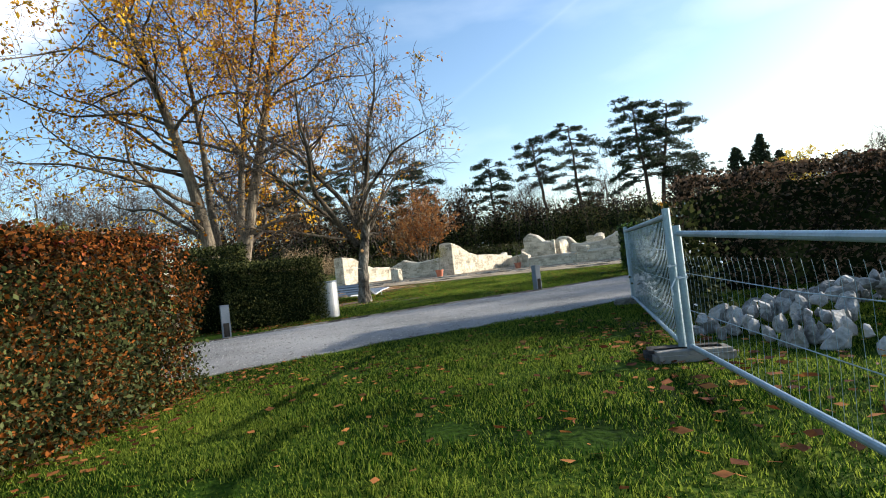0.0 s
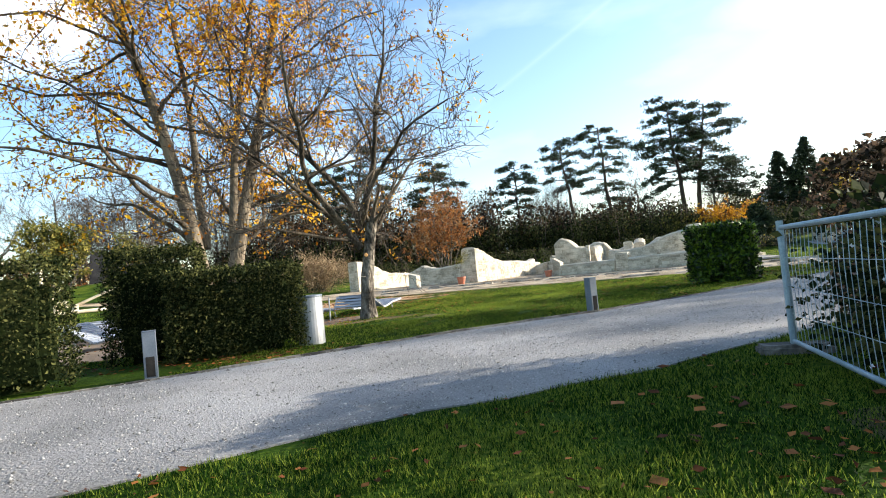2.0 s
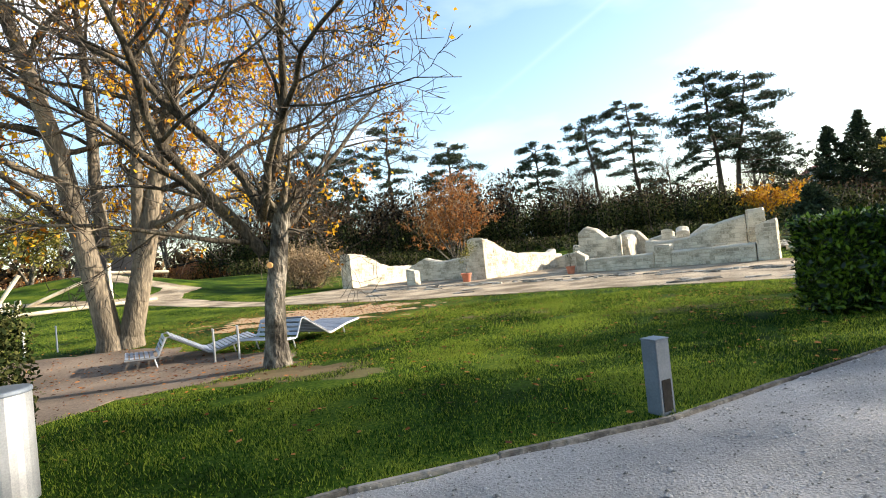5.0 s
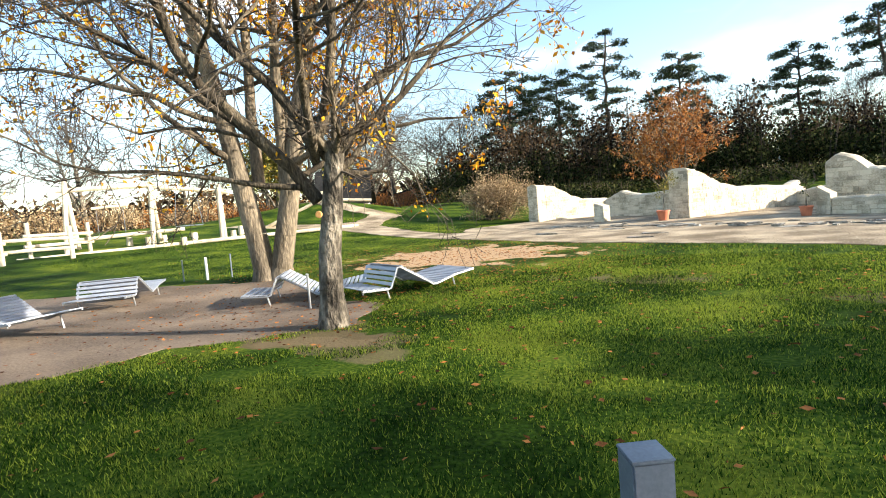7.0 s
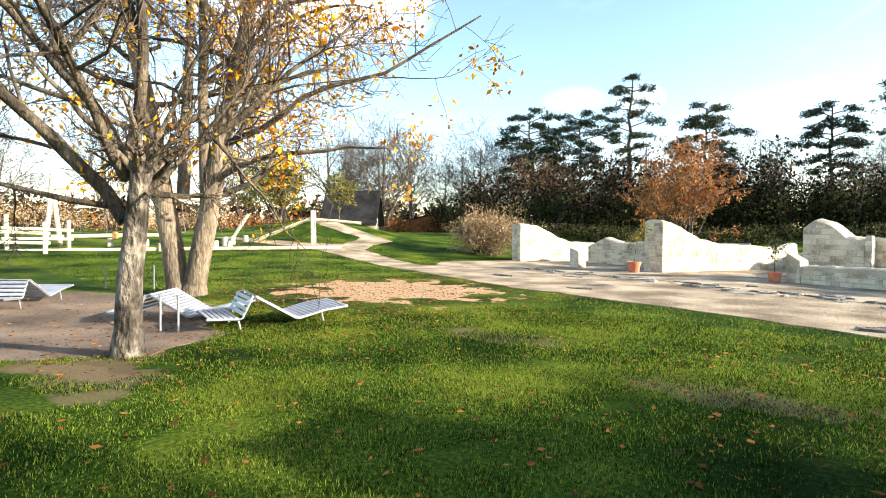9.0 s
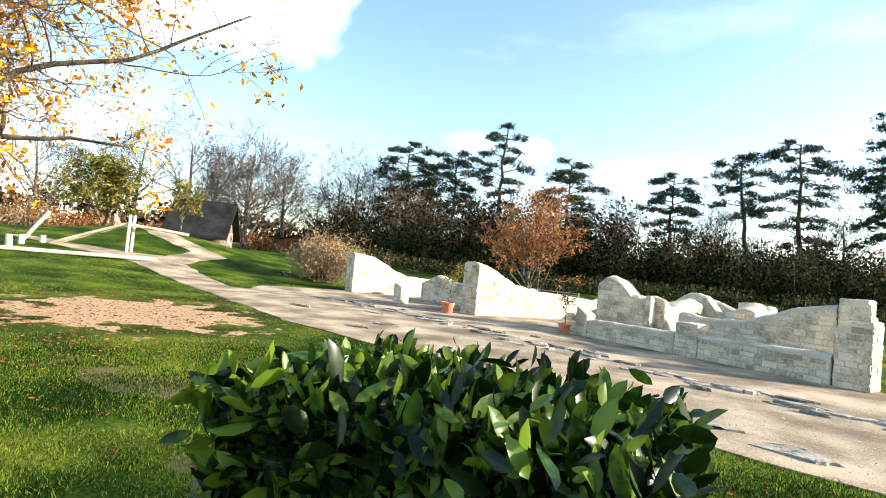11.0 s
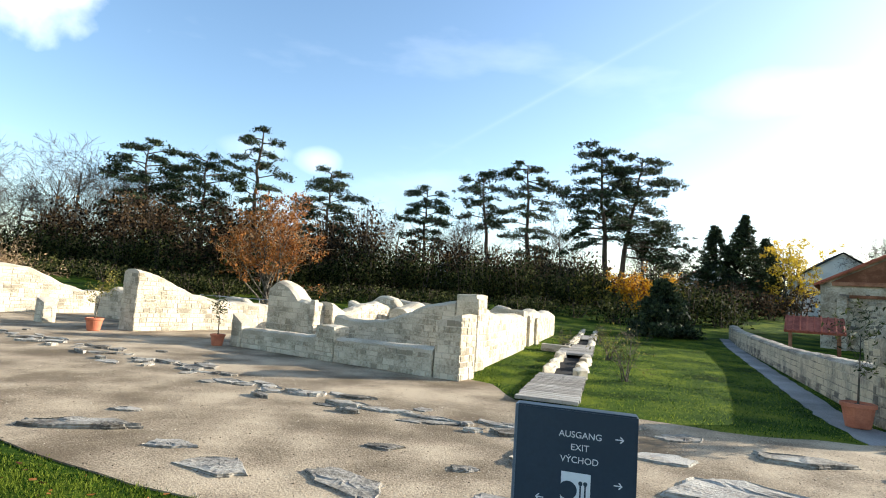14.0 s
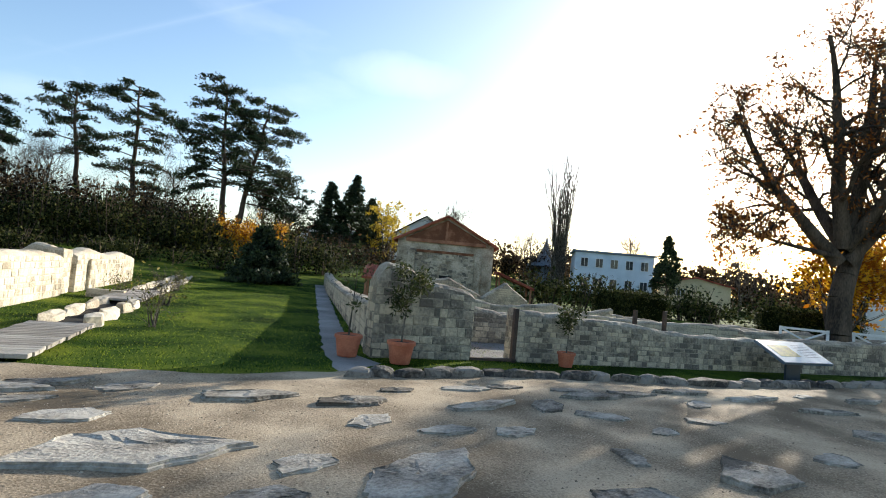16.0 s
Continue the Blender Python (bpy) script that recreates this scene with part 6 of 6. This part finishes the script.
arrow(0.165, 1.578, False)
arrow(0.165, 1.41, False)
arrow(-0.125, 1.325, True)
square(-0.045, 1.325, 0.11)
square(-0.045, 1.205, 0.112)
square(0.073, 1.205, 0.112)
disc(-0.018, 1.368, 0.034, "sign_blue", -0.038)
for x in (0.028, 0.046):
    flat_shape("pictogram", [(x - 0.003, 1.345), (x + 0.003, 1.345), (x + 0.003, 1.4), (x - 0.003, 1.4)], "sign_blue", sign, -0.038)
    disc(x, 1.398, 0.008, "sign_blue", -0.0382)
for x, skirt in ((-0.017, True), (0.038, False)):
    disc(x, 1.3, 0.008, "sign_blue", -0.038)
    w = 0.018 if skirt else 0.012
    flat_shape("pictogram", [(x - w, 1.25), (x + w, 1.25), (x + 0.012, 1.288), (x - 0.012, 1.288)], "sign_blue", sign, -0.038)
    flat_shape("pictogram", [(x - 0.008, 1.215), (x + 0.008, 1.215), (x + 0.008, 1.2495), (x - 0.008, 1.2495)], "sign_blue", sign, -0.038)
disc(0.113, 1.3, 0.008, "sign_blue", -0.038)
flat_shape("pictogram", [(0.105, 1.25), (0.14, 1.25), (0.148, 1.215), (0.14, 1.212), (0.13, 1.24), (0.118, 1.262), (0.118, 1.286), (0.105, 1.286)], "sign_blue", sign, -0.038)


def lectern(place, turn, tilt, size, high, label, thick=0.07):
    """A slanted reading board; its upper edge lies towards +y."""
    ob = thing("info_lectern", label, "sign", place, turn)

    def on_board(name, sx, sy, sz, x, y, z, mat, note=""):
        p = part(name, box(sx, sy, sz, (x, y, z), bevel=0.004 if sz > 0.02 else 0.0), mat, ob, note)
        p.matrix_local = pose(0, 0, high, tilt, 0, 0)
        return p

    on_board("board", size[0], size[1], thick, 0, 0, -thick, "sign_edge", "blue grey metal casing")
    on_board("panel_face", size[0] * 0.97, size[1] * 0.95, 0.003, 0, 0, 0, "board", "pale printed information panel")
    part("stand", box(size[0] * 0.3, 0.06, high - thick, (0, 0.02, 0), bevel=0.006), "sign_blue", ob, "dark metal stand")
    on_board("rear_plate", size[0] * 0.94, size[1] * 0.92, 0.01, 0, 0, -thick - 0.01, "roof_dark", "dark underside plate")
    on_board("print_block", size[0] * 0.4, size[1] * 0.5, 0.002, -0.2 * size[0], 0.02, 0.003, "board_print", "faded picture on the panel")
    for k in range(8):
        on_board("text_bar", size[0] * (0.34 if k % 3 else 0.26), 0.009 * size[1] / 0.6, 0.001, size[0] * 0.24, size[1] * (0.3 - 0.075 * k), 0.003, "bollard")
    return ob


lectern((9.4, 18.3, 0), -122, 42, (1.12, 0.75), 0.8, "slanted information lectern on a dark stand")
lectern((28.2, 23.0, 0), -10, 28, (2.0, 1.0), 0.76, "wide slanted pale information board before the wall")

# doorway between the weathered walls: a dark rusted frame
frame_ = thing("door_frame", "dark rusted steel frame across a gap in the wall", "frame", (20.2, 26.08, 0), -16, kind="structure")
part("sill", box(1.2, 0.14, 0.06, (0, 0, 0.02), bevel=0.006), "rust_plate", frame_)
part("jamb", box(0.1, 0.14, 1.3, (0.52, 0, 0), bevel=0.006), "rust_plate", frame_)
for x, y, h in ((28.8, 28.6, 1.35), (30.0, 28.2, 1.4), (24.2, 27.6, 1.2), (21.6, 31.0, 1.3)):
    p = thing("marker_post", "dark rusted steel post among the old walls", "post", (x, y, 0))
    part("plate", box(0.16, 0.1, h, bevel=0.006), "rust_plate", p)
    part("base_plate", box(0.24, 0.18, 0.02, bevel=0.004), "rust_plate", p)

# ---- buildings ----


def window(parent, x, y, z, w, h, turn=0.0, mat="white_paint"):
    f = part("window", box(w, 0.1, h, (0, 0, 0), bevel=0.01), mat, parent)
    f.matrix_local = pose(x, y, z, 0, 0, turn)
    p = part("pane", box(w - 0.12, 0.03, h - 0.12, (0, -0.055, 0.06)), "pane", f, "dark glass")
    p2 = part("glazing_bar", box(0.05, 0.02, h - 0.12, (0, -0.075, 0.06)), mat, f)
    return f


def gable(width, depth, wall_h, ridge_h, over=0.4, thick=0.18):
    """Two sloping roof sheets over a gabled house; the gable faces -y."""
    out = []
    for side in (-1, 1):
        bm = bmesh.new()
        w = width / 2 + over
        slope = (ridge_h - wall_h) / (width / 2)
        pts = [(0, ridge_h), (side * w, ridge_h - slope * w)]
        for y in (-over, depth + over):
            for x, z in pts:
                bm.verts.new((x, y, z))
            for x, z in pts[::-1]:
                bm.verts.new((x, y, z + thick))
        bm.verts.ensure_lookup_table()
        v = bm.verts
        for f in ((0, 1, 2, 3), (7, 6, 5, 4), (0, 4, 5, 1), (1, 5, 6, 2), (2, 6, 7, 3), (3, 7, 4, 0)):
            bm.faces.new([v[k] for k in f])
        bmesh.ops.recalc_face_normals(bm, faces=bm.faces[:])
        out.append(bm)
    return out


def gable_wall(width, depth, wall_h, ridge_h):
    bm = bmesh.new()
    ring = [(-width / 2, -0.6), (width / 2, -0.6), (width / 2, wall_h), (0, ridge_h), (-width / 2, wall_h)]
    a = [bm.verts.new((x, 0, z)) for x, z in ring]
    b = [bm.verts.new((x, depth, z)) for x, z in ring]
    bm.faces.new(a)
    bm.faces.new(b[::-1])
    for k in range(5):
        bm.faces.new((a[(k + 1) % 5], a[k], b[k], b[(k + 1) % 5]))
    return bm


def house(label, place, turn, width, depth, wall_h, ridge_h, wall, roof, windows=(), name="house"):
    ob = thing(name, label, "house", place, turn)
    part("wall", gable_wall(width, depth, wall_h, ridge_h - 0.05), wall, ob)
    for bm in gable(width, depth, wall_h, ridge_h):
        part("roof", bm, roof, ob)
    for x, z, w, h in windows:
        window(ob, x, -0.03, z, w, h)
    return ob


# the stone house with an open timber gable
villa = house("old stone house with a timber gable and red tile roof", (37.6, 55.0, 0), -34, 8.4, 10, 4.9, 7.1, "villa_stone", "roof_tile")
part("tie_beam", box(7.0, 0.12, 0.3, (0, -0.12, 4.75), bevel=0.02), "timber", villa, "brown timber tie beam")
for side in (-1, 1):
    part("rafter", box(4.7, 0.14, 0.2, (side * 2.15, -0.2, 5.86), (0, side * 27.6, 0), 0.02), "timber", villa)
tri_ = bmesh.new()
for y in (-0.06, -0.02):
    tri_.faces.new([tri_.verts.new(p) for p in ((-3.6, y, 5.0), (3.6, y, 5.0), (0, y, 6.85))])
part("gable_infill", tri_, "timber", villa, "weathered brown boarded gable")
part("king_post", box(0.18, 0.12, 1.7, (0, -0.14, 5.0), bevel=0.01), "timber", villa)
part("lintel_beam", box(5.0, 0.1, 0.22, (0, -0.06, 3.9), bevel=0.02), "timber", villa)
for x in (-2.9, 2.9):
    part("buttress", box(0.6, 0.5, 4.3, (x, -0.25, -0.3), bevel=0.05), "villa_stone", villa)
# no opening here: a near-black panel carries the doorway's shade
part("doorway", box(1.1, 0.1, 2.0, (0.2, -0.04, 0)), "hollow_shade", villa, "dark panel painted as the shaded doorway")
for y in (2.5, 4.5, 6.5):
    window(villa, -4.23, y, 2.9, 0.6, 0.8, -90, "timber")
rng = random.Random(33)
for k in range(170):
    z = rng.uniform(0.2, 4.1)
    x = rng.uniform(-3.4, 3.4)
    st = new("stone", rng.choice(STONES["old_stone"]))
    st.parent = villa
    st.matrix_local = Matrix.LocRotScale((x, 0, z), None, (rng.uniform(0.25, 0.5), 0.04, rng.uniform(0.15, 0.25)))


def lean_to(place, turn, wide, label):
    """A small tiled roof on timber posts, sloping down towards +x."""
    ob = thing("lean_to_roof", label, "roof", place, turn, "small red roofs beside the stone house")
    part("tiles", box(wide, 3.0, 0.14, (0, 0, 2.0), (0, 20, 0), 0.02), "roof_tile", ob)
    for k in range(9):
        part("tile_roll", rod([(-wide / 2 * 0.93, -1.4 + 0.35 * k, 2.16 + wide / 2 * 0.34), (wide / 2 * 0.93, -1.4 + 0.35 * k, 2.16 - wide / 2 * 0.34)], 0.05, 6), "roof_tile", ob)
    for x in (-wide * 0.4, wide * 0.4):
        for y in (-1.2, 1.2):
            part("post", box(0.14, 0.14, 2.02 - x * 0.36, (x, y, 0), bevel=0.01), "timber", ob)
    return ob


lean_to((41.0, 49.6, 0), -34, 3.2, "small red tiled roof on timber posts beside the stone house")
lean_to((29.2, 49.6, -0.25), -120, 2.6, "small red tiled shelter roof behind the old wall")

blue = thing("house", "pale blue flat-roofed house with two rows of windows", "house", (80.5, 72.5, 1.5), -42)
part("wall", box(11.5, 8, 6.2, bevel=0.03), "plaster_blue", blue)
part("roof", box(12.1, 8.6, 0.3, (0, 0, 6.2), bevel=0.05), "slate", blue)
for z in (1.0, 4.0):
    for k in range(5):
        window(blue, -4.4 + 2.2 * k, -4.03, z, 1.1, 1.4)
house("white house beyond the hedge", (62, 31, 0.5), -75, 8, 8, 3.4, 5.4, "plaster", "roof_dark", [(-2, 1.2, 1.0, 1.2), (1.6, 1.2, 1.0, 1.2)])
house("low house with a pale roof among shrubs", (84, 60, 1.5), -50, 9, 6, 2.6, 3.6, "plaster_yellow", "roof_tile", [(-2, 0.9, 1.2, 1.0)])
house("white gabled house far behind the woods", (-2.7, 158, 5), 8, 8, 9, 3.0, 6.5, "plaster", "roof_dark", [(-1.8, 1.2, 1.0, 1.2), (1.8, 1.2, 1.0, 1.2)])
house("pale yellow house behind the pines", (22, 140, 4.5), 0, 16, 9, 4.5, 8.0, "plaster_yellow", "roof_dark", [(-5, 1.6, 1.1, 1.3), (-1.5, 1.6, 1.1, 1.3), (2.5, 1.6, 1.1, 1.3), (5.5, 1.6, 1.1, 1.3)])
house("house with a red roof behind the park", (52, 118, 4.5), -10, 12, 9, 4.0, 7.4, "plaster", "roof_tile", [(-3, 1.6, 1.1, 1.3), (3, 1.6, 1.1, 1.3)])
house("white house with a dark gable roof behind the stone house", (60, 96, 3.5), -20, 11, 9, 5.0, 8.6, "plaster", "roof_dark", [(-2.5, 2.4, 1.1, 1.3), (2.5, 2.4, 1.1, 1.3)])
spire = thing("spire", "slate blue pointed church spire", "tower", (81.4, 88, -0.5), 0)
part("tower", box(4, 4, 6, bevel=0.05), "slate", spire)
part("roof", lathe([(3.6, 6), (2.2, 6.9), (1.2, 8.2), (0.45, 9.8), (0.05, 11.6)], 8), "slate", spire)
hut = thing("thatched_hut", "reconstructed hut with a dark steep roof and brown walls", "hut", (-40.2, 53.2, ground_z(-40.2, 53.2)), 128)
part("wall", gable_wall(6, 4.8, 1.4, 4.2), "bark_pale", hut)
for bm in gable(6, 4.8, 1.4, 4.4, 0.7, 0.3):
    part("roof", bm, "roof_dark", hut)
window(hut, 1.5, -0.04, 0.3, 1.0, 1.2)
shed = house("low orange brick shed beyond the park", (-52, 77, ground_z(-52, 77)), 20, 7, 5, 2.0, 2.8, "brick", "roof_dark", [(1.5, 0.6, 0.8, 0.8)], "shed")


def white_fence(place, turn, bays):
    ob = thing("timber_fence", "white painted timber fence with crossed braces", "fence", place, turn, "white fences by the big tree")
    for k in range(bays + 1):
        part("post", box(0.1, 0.1, 1.1, (k * 1.6, 0, 0), bevel=0.01), "white_paint", ob)
    for z in (1.0, 0.12):
        part("rail", box(bays * 1.6, 0.06, 0.09, (bays * 0.8, 0, z), bevel=0.008), "white_paint", ob)
    for k in range(bays):
        for s in (-1, 1):
            part("brace", box(1.75, 0.05, 0.07, (k * 1.6 + 0.8, 0.003 * s, 0.58), (0, s * 27, 0), 0.006), "white_paint", ob)
    return ob


white_fence((36.0, 26.9, 0.1), -62, 1)
white_fence((39.0, 25.4, 0.1), -50, 3)
far_rail = thing("metal_railing", "thin grey metal railing behind the ruin", "railing", (-9.5, 50, 0), -10)
for k in range(6):
    part("post", rod([(k * 1.5, 0, 0), (k * 1.5, 0, 1.1)], 0.03, 6), "steel", far_rail)
for z in (0.5, 1.05):
    part("rail", rod([(0, 0, z), (7.5, 0, z)], 0.025, 6), "steel", far_rail)

# ---- grass and fallen leaves ----
g_grass = np.random.default_rng(4)


def scatter(n, xr, yr):
    x, y = g_grass.uniform(*xr, n), g_grass.uniform(*yr, n)
    free = ~(inside(x, y, PATHWAY) | inside(x, y, PLAZA) | inside(x, y, DIRT) | inside(x, y, SIDEWAY) | inside(x, y, FOOTWAY))
    return x[free], y[free]


def turf_blades(name, n, xr, yr, tall, wide):
    x, y = scatter(n, xr, yr)
    keep = np.hypot((x + 6.6) / 4.2, (y - 21.5) / 4.0) > 0.8 + 0.4 * g_grass.random(len(x))
    x, y = x[keep], y[keep]
    # the turf thins out in ragged bare spots
    bare = np.sin(x * 1.9 + 1.7 * np.sin(y * 1.3)) * np.sin(y * 2.3 + 1.4 * np.sin(x * 1.1 + 0.6)) + 0.5 * np.sin(x * 4.7 + y * 3.1) * np.sin(y * 5.3 - x * 2.9)
    near_court = np.exp(-(((x - 6.0) / 4.0) ** 2 + ((y - 17.0) / 2.2) ** 2))
    near_tree = np.exp(-(((x + 4.0) / 3.2) ** 2 + ((y - 13.0) / 1.5) ** 2))
    keep = g_grass.random(len(x)) > (bare - 0.75 + 0.55 * near_court + 0.9 * near_tree) * 2.2
    x, y = x[keep], y[keep]
    m = len(x)
    z = np.array([ground_z(a, b) for a, b in zip(x, y)])
    tuft = 1 + 0.45 * np.sin(x * 5.1 + 2 * np.sin(y * 3.3)) * np.sin(y * 6.3 + 1.7 * np.sin(x * 4.1))
    a, h = g_grass.uniform(0, 6.283, m), tall * g_grass.uniform(0.4, 1.4, m) * tuft
    lean = g_grass.normal(size=(m, 2)) * (h * 0.45)[:, None]
    side = np.stack([np.cos(a), np.sin(a)], -1) * wide / 2
    base = np.stack([x, y], -1)
    v = np.stack([np.c_[base - side, z - 0.005], np.c_[base + side, z - 0.005], np.c_[base + lean, z + h]], 1)
    return tagged(new(name, soup(name, v.reshape(-1, 3), np.arange(3 * m).reshape(-1, 3), "blade")), "short uneven green grass blades of the lawn", "grass", kind="stuff")


turf_blades("grass", 520000, (-4.5, 5), (-2.2, 8), 0.028, 0.0075)
turf_blades("grass", 520000, (-8, 10), (8, 21), 0.031, 0.0095)
turf_blades("grass", 200000, (-26, 10), (17, 36), 0.036, 0.017)
turf_blades("grass", 150000, (9, 28), (25, 58), 0.026, 0.02)


def litter(name, label, n, centre, spread_, size):
    p = g_grass.normal(size=(n, 2)) * spread_ + centre
    p = p[~(inside(p[:, 0], p[:, 1], PATHWAY) | inside(p[:, 0], p[:, 1], PLAZA))]
    c = np.c_[p, [ground_z(a, b) + 0.03 for a, b in p]]
    me = leaves(name, c, size, "leaf_litter", n, 0.0, 0.8)
    co = np.empty(len(me.vertices) * 3, np.float32)
    me.vertices.foreach_get("co", co)
    co = co.reshape(-1, 4, 3)
    co[:, :, 2] = c[:, None, 2] + (co[:, :, 2] - c[:, None, 2]) * 0.25
    me.vertices.foreach_set("co", co.ravel())
    return tagged(new(name, me), label, "leaves", kind="stuff")


litter("fallen_leaves", "brown fallen leaves on the worn ground under the trees", 6000, (-6.8, 21.0), (3.0, 3.0), 0.06)
litter("fallen_leaves", "fallen brown leaves on the bare earth", 1300, (-6.5, 14.2), (3.4, 2.0), 0.06)
litter("fallen_leaves", "scattered brown fallen leaves on the lawn", 900, (2.0, 14.5), (4.5, 4.0), 0.06)
litter("fallen_leaves", "scattered orange fallen leaves on the lawn", 380, (0.9, 1.6), (1.6, 2.2), 0.065)
litter("fallen_leaves", "red and brown fallen leaves under the hedge", 800, (-2.25, 0.6), (0.26, 1.5), 0.05)
litter("fallen_leaves", "brown fallen leaves along the hedge foot", 300, (-4.3, 7.7), (1.3, 0.3), 0.07)
litter("fallen_leaves", "brown fallen leaves by the fence", 300, (1.8, 1.6), (0.5, 1.6), 0.08)


litter("fallen_leaves", "brown and orange fallen leaves along the path edge", 260, (-1.4, 2.3), (1.0, 0.5), 0.05)
litter("fallen_leaves", "small dry fallen leaves on the lawn by the court", 1100, (6.0, 17.6), (2.6, 1.6), 0.06)


def pebbles(name, label, n, outline, xr, yr, size, mat):
    """Loose grit: small five-cornered stones lying on a surface."""
    x, y = g_grass.uniform(*xr, n), g_grass.uniform(*yr, n)
    keep = inside(x, y, outline)
    c = np.c_[x[keep], y[keep]]
    m = len(c)
    s = size * g_grass.lognormal(0, 0.55, (m, 1, 1)).clip(0.3, 4)
    a = g_grass.uniform(0, 6.283, (m, 1)) + np.array([0, 1.2, 2.6, 3.9, 5.1])
    ring = np.stack([np.cos(a), np.sin(a) * 0.8, np.full_like(a, 0.0)], -1) * g_grass.uniform(0.7, 1.2, (m, 5, 1))
    top = np.array([[[0.1, 0.05, 0.75]]]) * np.ones((m, 1, 1))
    v = np.concatenate([ring, top], 1) * s
    v[:, :, :2] += c[:, None]
    v[:, :, 2] += 0.018
    base = np.arange(m)[:, None, None] * 6
    f = base + np.array([(k, (k + 1) % 5, 5) for k in range(5)])[None]
    return tagged(new(name, soup(name, v.reshape(-1, 3), f.reshape(-1, 3), mat)), label, "gravel", kind="stuff")


pebbles("grit", "loose grey gravel grains on the path", 130000, PATHWAY, (-6, 8), (2.5, 15.5), 0.0045, "grain")
pebbles("grit", "loose pale pebbles on the sandy court", 45000, PLAZA, (0, 26), (17, 27), 0.005, "sand_grain")
